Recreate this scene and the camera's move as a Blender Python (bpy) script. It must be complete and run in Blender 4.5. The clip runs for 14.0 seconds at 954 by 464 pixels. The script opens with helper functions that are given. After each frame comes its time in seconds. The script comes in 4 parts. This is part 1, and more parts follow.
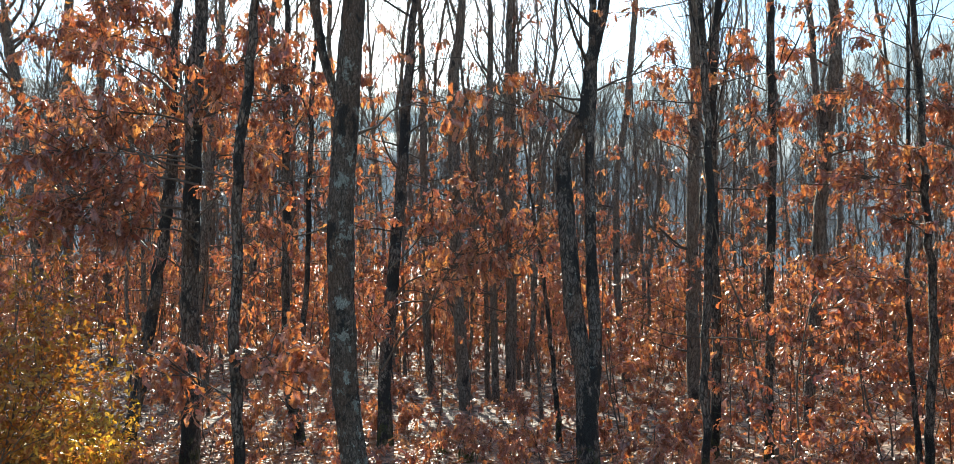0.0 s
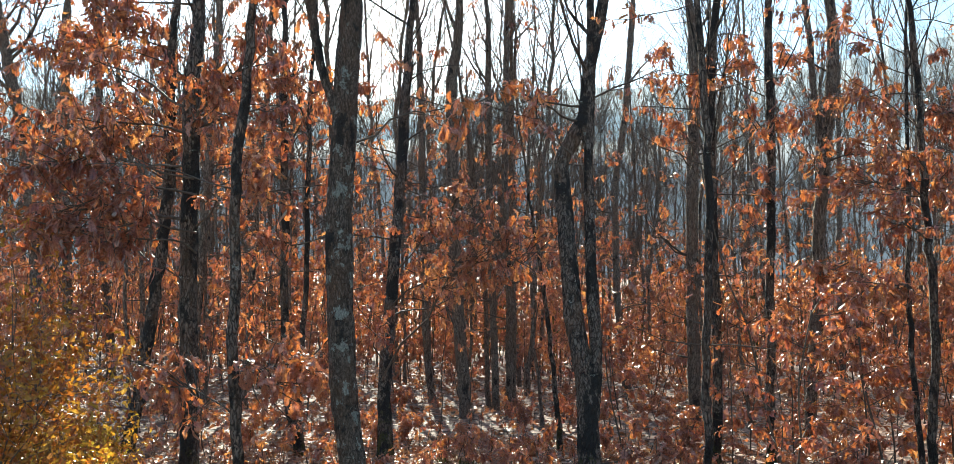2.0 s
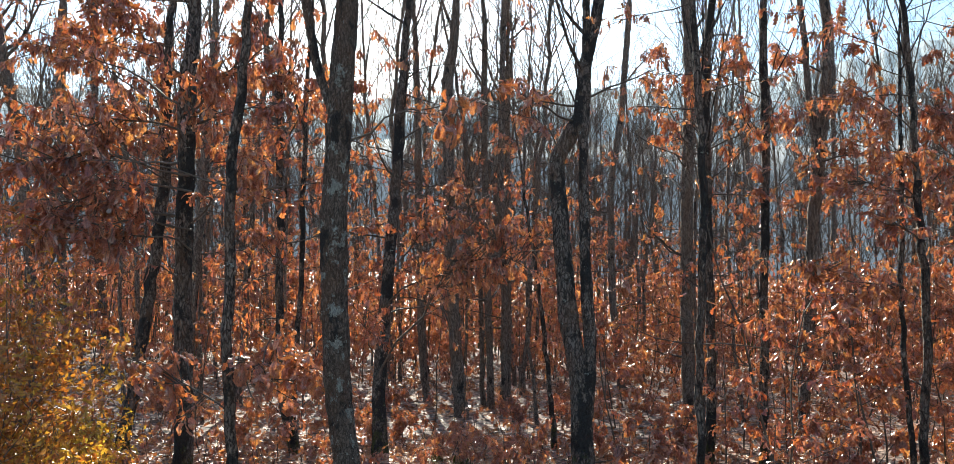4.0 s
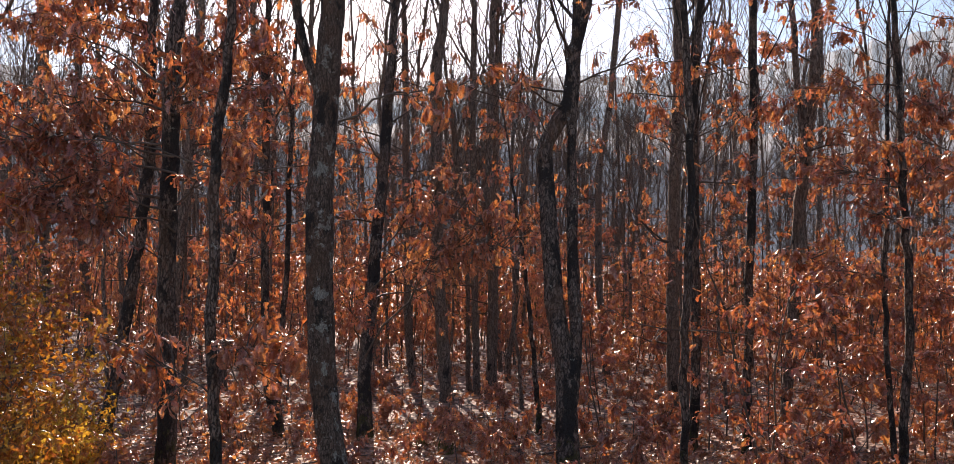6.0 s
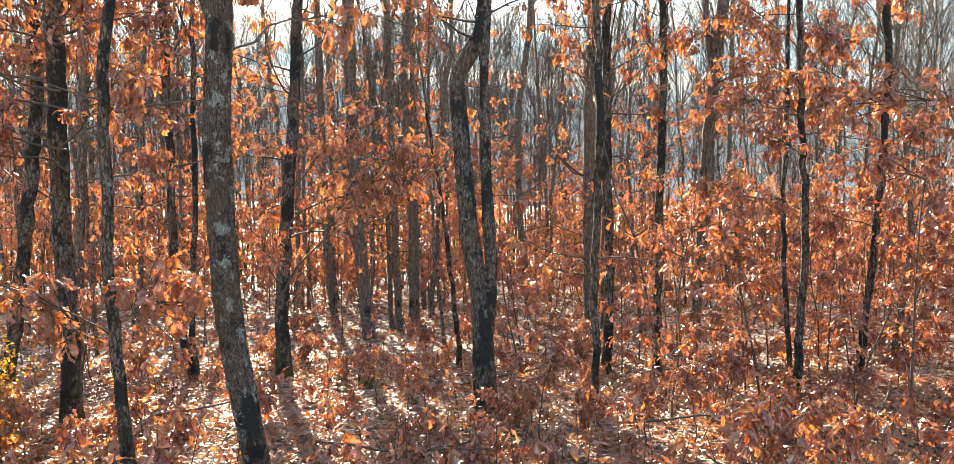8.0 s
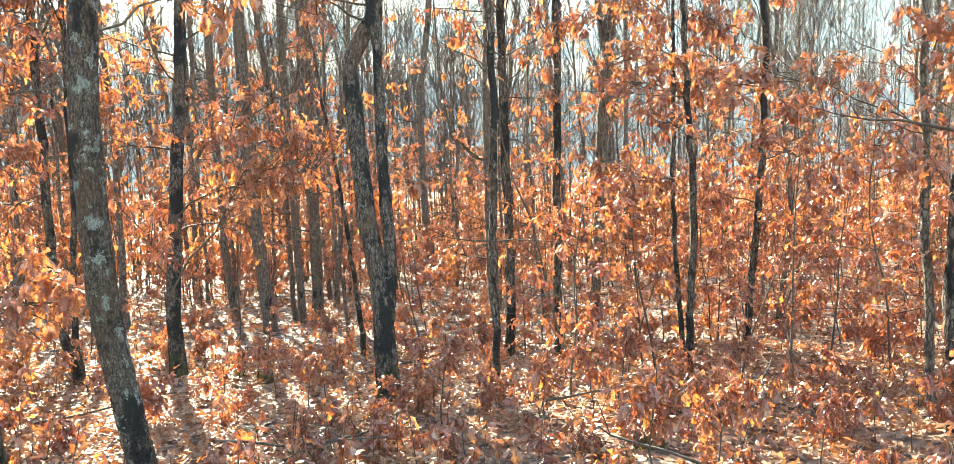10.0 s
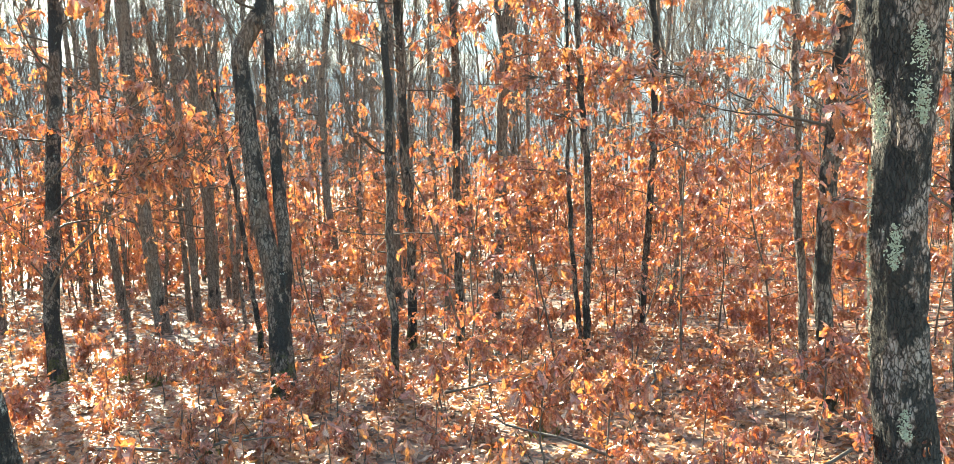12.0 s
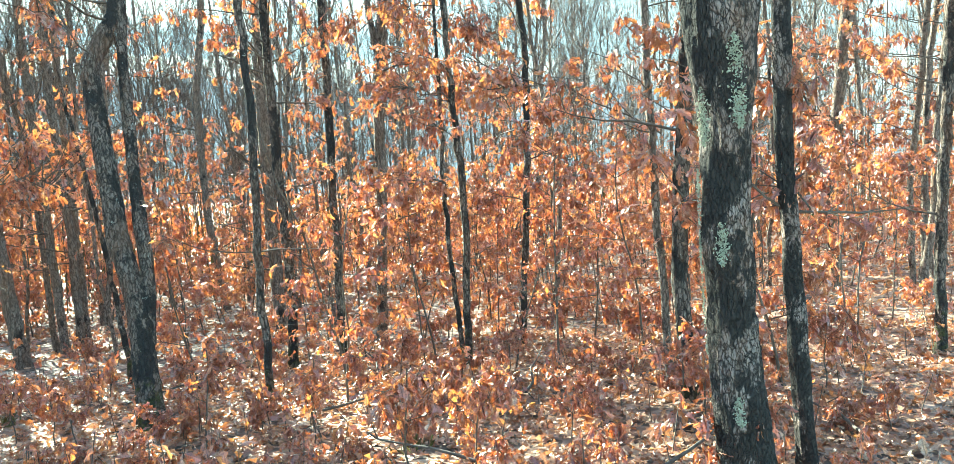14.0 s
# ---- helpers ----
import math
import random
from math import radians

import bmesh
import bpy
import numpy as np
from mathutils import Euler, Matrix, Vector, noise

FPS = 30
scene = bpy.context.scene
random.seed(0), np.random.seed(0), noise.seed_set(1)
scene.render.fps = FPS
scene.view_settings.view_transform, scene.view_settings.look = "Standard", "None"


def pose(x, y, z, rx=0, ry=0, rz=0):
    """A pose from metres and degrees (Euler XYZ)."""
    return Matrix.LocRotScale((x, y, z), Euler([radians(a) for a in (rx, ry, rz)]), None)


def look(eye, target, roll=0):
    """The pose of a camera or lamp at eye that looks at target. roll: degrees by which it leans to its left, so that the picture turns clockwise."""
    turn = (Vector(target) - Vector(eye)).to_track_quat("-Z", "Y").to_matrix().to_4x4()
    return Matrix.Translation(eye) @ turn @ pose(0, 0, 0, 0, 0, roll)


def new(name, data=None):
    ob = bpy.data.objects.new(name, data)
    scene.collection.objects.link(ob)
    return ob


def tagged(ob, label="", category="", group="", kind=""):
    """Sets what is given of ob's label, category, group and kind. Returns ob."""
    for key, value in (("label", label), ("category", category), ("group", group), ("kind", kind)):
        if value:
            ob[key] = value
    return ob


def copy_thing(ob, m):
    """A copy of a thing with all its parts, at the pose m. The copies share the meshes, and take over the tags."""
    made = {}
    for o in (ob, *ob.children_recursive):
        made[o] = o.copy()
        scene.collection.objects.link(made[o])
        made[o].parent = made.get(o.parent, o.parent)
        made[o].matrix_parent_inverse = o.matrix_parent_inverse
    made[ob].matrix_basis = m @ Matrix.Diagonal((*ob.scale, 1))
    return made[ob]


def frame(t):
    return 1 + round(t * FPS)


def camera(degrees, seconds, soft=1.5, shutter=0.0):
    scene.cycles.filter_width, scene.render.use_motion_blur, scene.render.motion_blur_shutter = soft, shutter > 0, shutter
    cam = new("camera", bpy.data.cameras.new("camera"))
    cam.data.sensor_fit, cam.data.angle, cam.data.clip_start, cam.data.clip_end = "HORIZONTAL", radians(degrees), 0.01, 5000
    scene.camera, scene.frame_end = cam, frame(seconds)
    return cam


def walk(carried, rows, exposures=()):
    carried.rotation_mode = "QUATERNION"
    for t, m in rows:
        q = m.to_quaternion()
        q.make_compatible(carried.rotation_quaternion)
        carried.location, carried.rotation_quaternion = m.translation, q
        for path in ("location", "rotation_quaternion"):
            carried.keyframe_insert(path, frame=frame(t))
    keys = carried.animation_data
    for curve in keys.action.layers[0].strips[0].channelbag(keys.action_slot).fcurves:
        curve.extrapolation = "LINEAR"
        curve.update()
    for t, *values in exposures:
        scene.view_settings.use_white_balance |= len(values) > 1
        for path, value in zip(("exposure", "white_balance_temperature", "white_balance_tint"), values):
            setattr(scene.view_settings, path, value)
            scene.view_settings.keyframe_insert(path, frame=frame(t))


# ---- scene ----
cam = camera(65.34, 14.0, soft=0.55)
EYE_ROWS = [
    (0.0, 0.0, 0.0, 1.3352, 91.002, 0.0, 0.001),
    (0.5, -0.0005, 0.0029, 1.3335, 91.22, 0.296, -0.241),
    (1.0, 0.0013, 0.0058, 1.3386, 90.969, 0.124, -0.163),
    (1.5, -0.0022, 0.0192, 1.3429, 91.033, 0.292, 0.103),
    (2.0, 0.0001, 0.0184, 1.3493, 91.483, 0.401, -0.058),
    (2.5, 0.0107, 0.0082, 1.346, 91.51, 0.742, -0.748),
    (3.0, 0.0007, 0.0038, 1.3445, 91.503, 0.48, -0.17),
    (5.5, 0.0262, 0.019, 1.3304, 91.073, -0.535, -1.022),
    (6.0, 0.0144, 0.0249, 1.3303, 90.407, -0.424, -1.313),
    (6.5, 0.0152, 0.014, 1.312, 89.315, -0.346, -1.195),
    (7.0, 0.0327, 0.0228, 1.2944, 87.669, 0.093, -2.133),
    (7.5, 0.0737, 0.0493, 1.2773, 86.804, 0.09, -4.448),
    (8.0, 0.1132, 0.0403, 1.2675, 85.866, 0.761, -7.027),
    (10.5, 0.2254, 0.0564, 1.2494, 84.616, 1.743, -15.763),
    (11.0, 0.2495, 0.0506, 1.2444, 84.688, 1.626, -17.709),
    (11.5, 0.2655, 0.0521, 1.2457, 84.333, 1.807, -19.738),
    (12.0, 0.2933, 0.0446, 1.2377, 84.009, 1.933, -21.144),
    (12.5, 0.3576, 0.0228, 1.2405, 84.064, 2.682, -23.372),
    (13.0, 0.4201, -0.007, 1.236, 84.013, 3.532, -26.017),
    (13.5, 0.4556, -0.0244, 1.2375, 84.192, 3.527, -27.929),
    (14.0, 0.4663, -0.0298, 1.241, 84.302, 3.53, -29.158),
]
EXPOSURES = [(0.0, 1.8, 5900, -5), (1.3, 1.5, 6100, 4), (2.0, 1.8, 6000, -4), (3.0, 1.95, 5900, -9), (5.5, 1.2, 6500, 20), (6.8, 1.4, 7000, 22), (8.0, 2.65, 6800, 2), (10.5, 3.25, 6700, -9), (12.8, 3.2, 6700, -9), (13.3, 3.2, 6600, -10), (14.0, 3.3, 5700, -22)]
walk(cam, [(t, pose(x, y, z, rx, ry, rz)) for t, x, y, z, rx, ry, rz in EYE_ROWS], EXPOSURES)

# ---- light: a low autumn sun ahead and a little to the left, clear sky ----
SUN_EL, SUN_LEFT = radians(23.5), radians(8.6)
world = bpy.data.worlds.new("world")
scene.world = world
world.use_nodes = True
wn = world.node_tree
sky = wn.nodes.new("ShaderNodeTexSky")
sky.sky_type, sky.sun_disc = "NISHITA", False
sky.sun_elevation, sky.sun_rotation = SUN_EL, -SUN_LEFT
sky.dust_density, sky.air_density = 0.4, 1.0
wn.links.new(sky.outputs[0], wn.nodes["Background"].inputs[0])
wn.nodes["Background"].inputs[1].default_value = 0.085
sun = new("sun", bpy.data.lights.new("sun", "SUN"))
sun.data.energy, sun.data.angle, sun.data.color = 5.0, radians(0.5), (1.0, 0.9, 0.76)
sun.matrix_world = look((0, 0, 0), (math.sin(SUN_LEFT) * math.cos(SUN_EL), -math.cos(SUN_LEFT) * math.cos(SUN_EL), -math.sin(SUN_EL)))


# ---- materials ----
def shader(name):
    m = bpy.data.materials.new(name)
    m.use_nodes = True
    return m, m.node_tree, m.node_tree.nodes["Principled BSDF"]


def node(tree, kind, **values):
    n = tree.nodes.new("ShaderNode" + kind)
    for key, value in values.items():
        n.inputs[key].default_value = value
    return n


def ramp(tree, source, *stops):
    n = tree.nodes.new("ShaderNodeValToRGB")
    while len(n.color_ramp.elements) < len(stops):
        n.color_ramp.elements.new(0.5)
    for e, (at, colour) in zip(n.color_ramp.elements, stops):
        e.position, e.color = at, (*colour, 1)
    tree.links.new(source, n.inputs[0])
    return n.outputs[0]


def mixed(tree, factor, a, b):
    n = tree.nodes.new("ShaderNodeMix")
    n.data_type = "RGBA"
    tree.links.new(factor, n.inputs[0])
    for value, slot in ((a, n.inputs[6]), (b, n.inputs[7])):
        if isinstance(value, tuple):
            slot.default_value = (*value, 1)
        else:
            tree.links.new(value, slot)
    return n.outputs[2]


def noise_at(tree, coords, scale, detail=4.0, stretch=(1, 1, 1), rough=0.6):
    m = node(tree, "Mapping", Scale=stretch)
    tree.links.new(coords, m.inputs[0])
    n = node(tree, "TexNoise", Scale=scale, Detail=detail, Roughness=rough)
    tree.links.new(m.outputs[0], n.inputs[0])
    return n.outputs[0]


def bark_material(name, pale, dark, lichen, soot, moss, furrows=55.0):
    """Furrowed oak bark with blackened patches, crusts of grey-green lichen and a mossy foot."""
    m, t, b = shader(name)
    co = t.nodes.new("ShaderNodeTexCoord").outputs["Object"]
    ridge = noise_at(t, co, furrows, 4.0, (1, 1, 0.2), 0.65)
    plates = noise_at(t, co, furrows * 0.6, 6.0, (1, 1, 0.5), 0.75)
    both = t.nodes.new("ShaderNodeMath")
    both.operation = "MULTIPLY_ADD"
    t.links.new(plates, both.inputs[0])
    both.inputs[1].default_value = 0.8
    t.links.new(ridge, both.inputs[2])
    furrow = both.outputs[0]
    grain = noise_at(t, co, 160.0, 3.0, (1, 1, 0.6))
    bent = t.nodes.new("ShaderNodeVectorMath")
    bent.operation = "MULTIPLY_ADD"
    wander = t.nodes.new("ShaderNodeTexNoise")
    wander.inputs["Scale"].default_value = 28.0
    t.links.new(co, wander.inputs["Vector"])
    t.links.new(wander.outputs["Color"], bent.inputs[0])
    bent.inputs[1].default_value = (0.03, 0.03, 0.03)
    t.links.new(co, bent.inputs[2])
    squeeze = t.nodes.new("ShaderNodeVectorMath")
    squeeze.operation = "MULTIPLY"
    t.links.new(bent.outputs[0], squeeze.inputs[0])
    squeeze.inputs[1].default_value = (1, 1, 0.3)
    crack = node(t, "TexVoronoi", Scale=furrows * 0.8)
    crack.feature = "DISTANCE_TO_EDGE"
    t.links.new(squeeze.outputs[0], crack.inputs["Vector"])
    split = ramp(t, crack.outputs["Distance"], (0.0, (0, 0, 0)), (0.13, (1, 1, 1)))
    base = mixed(t, ramp(t, furrow, (0.72, (0, 0, 0)), (0.95, (1, 1, 1))), dark, pale)
    base = mixed(t, split, dark, base)
    rust = noise_at(t, co, 5.0, 3.0, (1, 1, 0.4))
    base = mixed(t, ramp(t, rust, (0.45, (0, 0, 0)), (0.7, (0.6, 0.6, 0.6))), base, (pale[0] * 0.75, pale[1] * 0.55, pale[2] * 0.42))
    black = noise_at(t, co, 5.0, 9.0, (1, 1, 0.6), 0.69)
    base = mixed(t, ramp(t, black, (soot, (0.93, 0.93, 0.93)), (soot + 0.045, (0, 0, 0))), base, (0.03, 0.026, 0.024))
    patch = noise_at(t, co, 12.0, 9.0, (1, 1, 0.8), 0.74)
    tint = ramp(t, grain, (0.35, (0.18, 0.175, 0.155)), (0.65, (0.40, 0.39, 0.345)))
    base = mixed(t, ramp(t, patch, (lichen, (0, 0, 0)), (lichen + 0.02, (1, 1, 1))), base, tint)
    z = t.nodes.new("ShaderNodeSeparateXYZ")
    t.links.new(co, z.inputs[0])
    low = t.nodes.new("ShaderNodeMath")
    low.operation = "MULTIPLY_ADD"
    t.links.new(z.outputs[2], low.inputs[0])
    low.inputs[1].default_value = -0.35
    t.links.new(patch, low.inputs[2])
    base = mixed(t, ramp(t, low.outputs[0], (moss, (0, 0, 0)), (moss + 0.12, (0.8, 0.8, 0.8))), base, (0.10, 0.10, 0.026))
    t.links.new(base, b.inputs["Base Color"])
    b.inputs["Roughness"].default_value = 0.9
    b.inputs["Specular IOR Level"].default_value = 0.25
    bump = node(t, "Bump", Strength=1.0, Distance=0.02)
    t.links.new(furrow, bump.inputs["Height"])
    deep = node(t, "Bump", Strength=1.0, Distance=0.012)
    t.links.new(split, deep.inputs["Height"])
    t.links.new(bump.outputs[0], deep.inputs["Normal"])
    fine = node(t, "Bump", Strength=0.7, Distance=0.005)
    t.links.new(grain, fine.inputs["Height"])
    t.links.new(deep.outputs[0], fine.inputs["Normal"])
    t.links.new(fine.outputs[0], b.inputs["Normal"])
    return m


def leaf_material(name, face, glow, through_share, gloss=0.06, rough=0.38):
    """face, glow: three stops each, reflected and let-through colour of a dry leaf."""
    m, t, b = shader(name)
    rnd = t.nodes.new("ShaderNodeNewGeometry").outputs["Random Per Island"]
    own = t.nodes.new("ShaderNodeObjectInfo").outputs["Random"]
    blend = t.nodes.new("ShaderNodeMath")
    blend.operation = "MULTIPLY_ADD"
    t.links.new(own, blend.inputs[0])
    blend.inputs[1].default_value = 0.3
    co = t.nodes.new("ShaderNodeTexCoord").outputs["Object"]
    blotch = noise_at(t, co, 45.0, 3.0)
    wide = noise_at(t, co, 1.3, 2.0)
    add = t.nodes.new("ShaderNodeMath")
    add.operation = "MULTIPLY_ADD"
    t.links.new(wide, add.inputs[0])
    add.inputs[1].default_value = 0.7
    mul = t.nodes.new("ShaderNodeMath")
    mul.operation = "MULTIPLY_ADD"
    t.links.new(rnd, mul.inputs[0])
    mul.inputs[1].default_value = 0.7
    blend.inputs[2].default_value = -0.34
    t.links.new(blend.outputs[0], mul.inputs[2])
    t.links.new(mul.outputs[0], add.inputs[2])
    spots = (0.1, 0.5, 0.9)
    seen = ramp(t, add.outputs[0], *zip(spots, face))
    let = ramp(t, add.outputs[0], *zip(spots, glow))
    dim = ramp(t, blotch, (0.3, (0.62, 0.6, 0.6)), (0.6, (1, 1, 1)))
    flat = t.nodes.new("ShaderNodeSeparateXYZ")
    t.links.new(t.nodes.new("ShaderNodeUVMap").outputs[0], flat.inputs[0])
    away = t.nodes.new("ShaderNodeMath")
    away.operation = "ABSOLUTE"
    t.links.new(flat.outputs[1], away.inputs[0])
    slant = t.nodes.new("ShaderNodeMath")
    slant.operation = "MULTIPLY_ADD"
    t.links.new(away.outputs[0], slant.inputs[0])
    slant.inputs[1].default_value = -0.8
    t.links.new(flat.outputs[0], slant.inputs[2])
    comb = t.nodes.new("ShaderNodeMath")
    comb.operation = "PINGPONG"
    t.links.new(slant.outputs[0], comb.inputs[0])
    comb.inputs[1].default_value = 0.055
    side = ramp(t, comb.outputs[0], (0.004, (0.55, 0.5, 0.45)), (0.018, (1, 1, 1)))
    rib = ramp(t, away.outputs[0], (0.008, (0.5, 0.45, 0.4)), (0.02, (1, 1, 1)))
    vein = t.nodes.new("ShaderNodeMix")
    vein.data_type, vein.blend_type = "RGBA", "MULTIPLY"
    vein.inputs[0].default_value = 1.0
    t.links.new(side, vein.inputs[6])
    t.links.new(rib, vein.inputs[7])
    vein2 = t.nodes.new("ShaderNodeMix")
    vein2.data_type, vein2.blend_type = "RGBA", "MULTIPLY"
    vein2.inputs[0].default_value = 1.0
    t.links.new(vein.outputs[2], vein2.inputs[6])
    t.links.new(dim, vein2.inputs[7])
    dim = vein2.outputs[2]
    pair = []
    for colour in (seen, let):
        x = t.nodes.new("ShaderNodeMix")
        x.data_type, x.blend_type = "RGBA", "MULTIPLY"
        x.inputs[0].default_value = 1.0
        t.links.new(colour, x.inputs[6])
        t.links.new(dim, x.inputs[7])
        pair.append(x.outputs[2])
    t.nodes.remove(b)
    dif, tra, glo = node(t, "BsdfDiffuse"), node(t, "BsdfTranslucent"), node(t, "BsdfGlossy", Roughness=rough)
    glo.inputs["Color"].default_value = (0.9, 0.88, 0.85, 1)
    t.links.new(pair[0], dif.inputs[0])
    t.links.new(pair[1], tra.inputs[0])
    edge = node(t, "LayerWeight", Blend=0.5)
    steep = t.nodes.new("ShaderNodeMath")
    steep.operation = "POWER"
    t.links.new(edge.outputs["Facing"], steep.inputs[0])
    steep.inputs[1].default_value = 4.0
    sheen = t.nodes.new("ShaderNodeMath")
    sheen.operation = "MULTIPLY_ADD"
    t.links.new(steep.outputs[0], sheen.inputs[0])
    sheen.inputs[1].default_value = gloss * 3.5
    sheen.inputs[2].default_value = gloss * 0.6
    one, two = node(t, "MixShader", Fac=through_share), node(t, "MixShader")
    t.links.new(sheen.outputs[0], two.inputs[0])
    t.links.new(dif.outputs[0], one.inputs[1])
    t.links.new(tra.outputs[0], one.inputs[2])
    t.links.new(one.outputs[0], two.inputs[1])
    t.links.new(glo.outputs[0], two.inputs[2])
    t.links.new(two.outputs[0], t.nodes["Material Output"].inputs[0])
    return m


def plain_material(name, low, high, scale, rough=0.9, relief=0.02):
    m, t, b = shader(name)
    co = t.nodes.new("ShaderNodeTexCoord").outputs["Object"]
    n = noise_at(t, co, scale, 6.0)
    big = noise_at(t, co, scale * 0.11, 3.0)
    colour = mixed(t, ramp(t, big, (0.35, (0, 0, 0)), (0.65, (0.6, 0.6, 0.6))), ramp(t, n, (0.3, low), (0.7, high)), low)
    t.links.new(colour, b.inputs["Base Color"])
    b.inputs["Roughness"].default_value = rough
    bump = node(t, "Bump", Strength=0.8, Distance=relief)
    t.links.new(n, bump.inputs["Height"])
    t.links.new(bump.outputs[0], b.inputs["Normal"])
    return m


BARK = bark_material("oak_bark", (0.215, 0.165, 0.137), (0.04, 0.03, 0.025), 0.625, 0.465, 0.40)
BARK_PALE = bark_material("grey_oak_bark", (0.205, 0.152, 0.124), (0.05, 0.038, 0.03), 0.56, 0.44, 0.64, 110.0)
BARK_OLD = bark_material("charred_oak_bark", (0.34, 0.265, 0.23), (0.03, 0.023, 0.02), 0.68, 0.505, 0.66, 85.0)
# paler than near bark: the haze over far stems is put into it
BARK_FAR = bark_material("young_oak_bark", (0.28, 0.215, 0.175), (0.09, 0.066, 0.052), 0.65, 0.375, 0.60)
TWIG = plain_material("twig_bark", (0.055, 0.04, 0.03), (0.16, 0.115, 0.085), 30.0, 0.8, 0.003)
LEAF = leaf_material("dry_oak_leaf", ((0.27, 0.102, 0.07), (0.40, 0.172, 0.115), (0.52, 0.255, 0.16)),
                     ((0.52, 0.11, 0.033), (0.72, 0.205, 0.05), (0.84, 0.35, 0.075)), 0.43, 0.13, 0.33)
LITTER = leaf_material("fallen_oak_leaf", ((0.34, 0.125, 0.055), (0.54, 0.245, 0.115), (0.76, 0.49, 0.30)),
                       ((0.5, 0.14, 0.04), (0.6, 0.22, 0.06), (0.65, 0.3, 0.1)), 0.28, 0.12, 0.42)
YELLOW = leaf_material("yellowing_shrub_leaf", ((0.20, 0.065, 0.035), (0.36, 0.145, 0.04), (0.42, 0.26, 0.045)),
                       ((0.50, 0.11, 0.02), (0.80, 0.26, 0.03), (0.85, 0.46, 0.05)), 0.36)
GOLD = leaf_material("golden_shrub_leaf", ((0.34, 0.12, 0.04), (0.48, 0.25, 0.045), (0.5, 0.36, 0.06)),
                     ((0.75, 0.2, 0.03), (0.95, 0.45, 0.035), (0.92, 0.62, 0.06)), 0.4)
GRASS = leaf_material("grass_blade", ((0.17, 0.17, 0.05), (0.3, 0.26, 0.1), (0.42, 0.34, 0.18)),
                      ((0.2, 0.28, 0.05), (0.35, 0.36, 0.08), (0.4, 0.33, 0.12)), 0.4)
SOIL, tree_, bsdf_ = shader("leaf_mould_soil")
cells_ = node(tree_, "TexVoronoi", Scale=13.0)
tree_.links.new(tree_.nodes.new("ShaderNodeTexCoord").outputs["Object"], cells_.inputs["Vector"])
tree_.links.new(ramp(tree_, cells_.outputs["Color"], (0.15, (0.06, 0.035, 0.022)), (0.45, (0.20, 0.105, 0.065)), (0.8, (0.40, 0.24, 0.16))), bsdf_.inputs["Base Color"])
bsdf_.inputs["Roughness"].default_value = 0.8
lift_ = node(tree_, "Bump", Strength=0.9, Distance=0.04)
tree_.links.new(cells_.outputs["Distance"], lift_.inputs["Height"])
tree_.links.new(lift_.outputs[0], bsdf_.inputs["Normal"])


# ---- mesh tools ----
def raw_mesh(name, verts, loops, totals, material, smooth=False, spread=None):
    me = bpy.data.meshes.new(name)
    me.vertices.add(len(verts))
    me.vertices.foreach_set("co", np.ascontiguousarray(verts, dtype=np.float32).ravel())
    me.loops.add(len(loops))
    me.loops.foreach_set("vertex_index", np.ascontiguousarray(loops, dtype=np.int32))
    me.polygons.add(len(totals))
    starts = np.concatenate([[0], np.cumsum(totals)[:-1]]).astype(np.int32)
    me.polygons.foreach_set("loop_start", starts)
    me.polygons.foreach_set("use_smooth", np.full(len(totals), smooth))
    me.update(calc_edges=True)
    if spread is not None:
        me.uv_layers.new(name="leaf").data.foreach_set("uv", np.ascontiguousarray(spread[loops], dtype=np.float32).ravel())
    me.validate()
    me.materials.append(material)
    return me


def unit(v):
    return v / np.maximum(np.linalg.norm(v, axis=-1, keepdims=True), 1e-9)


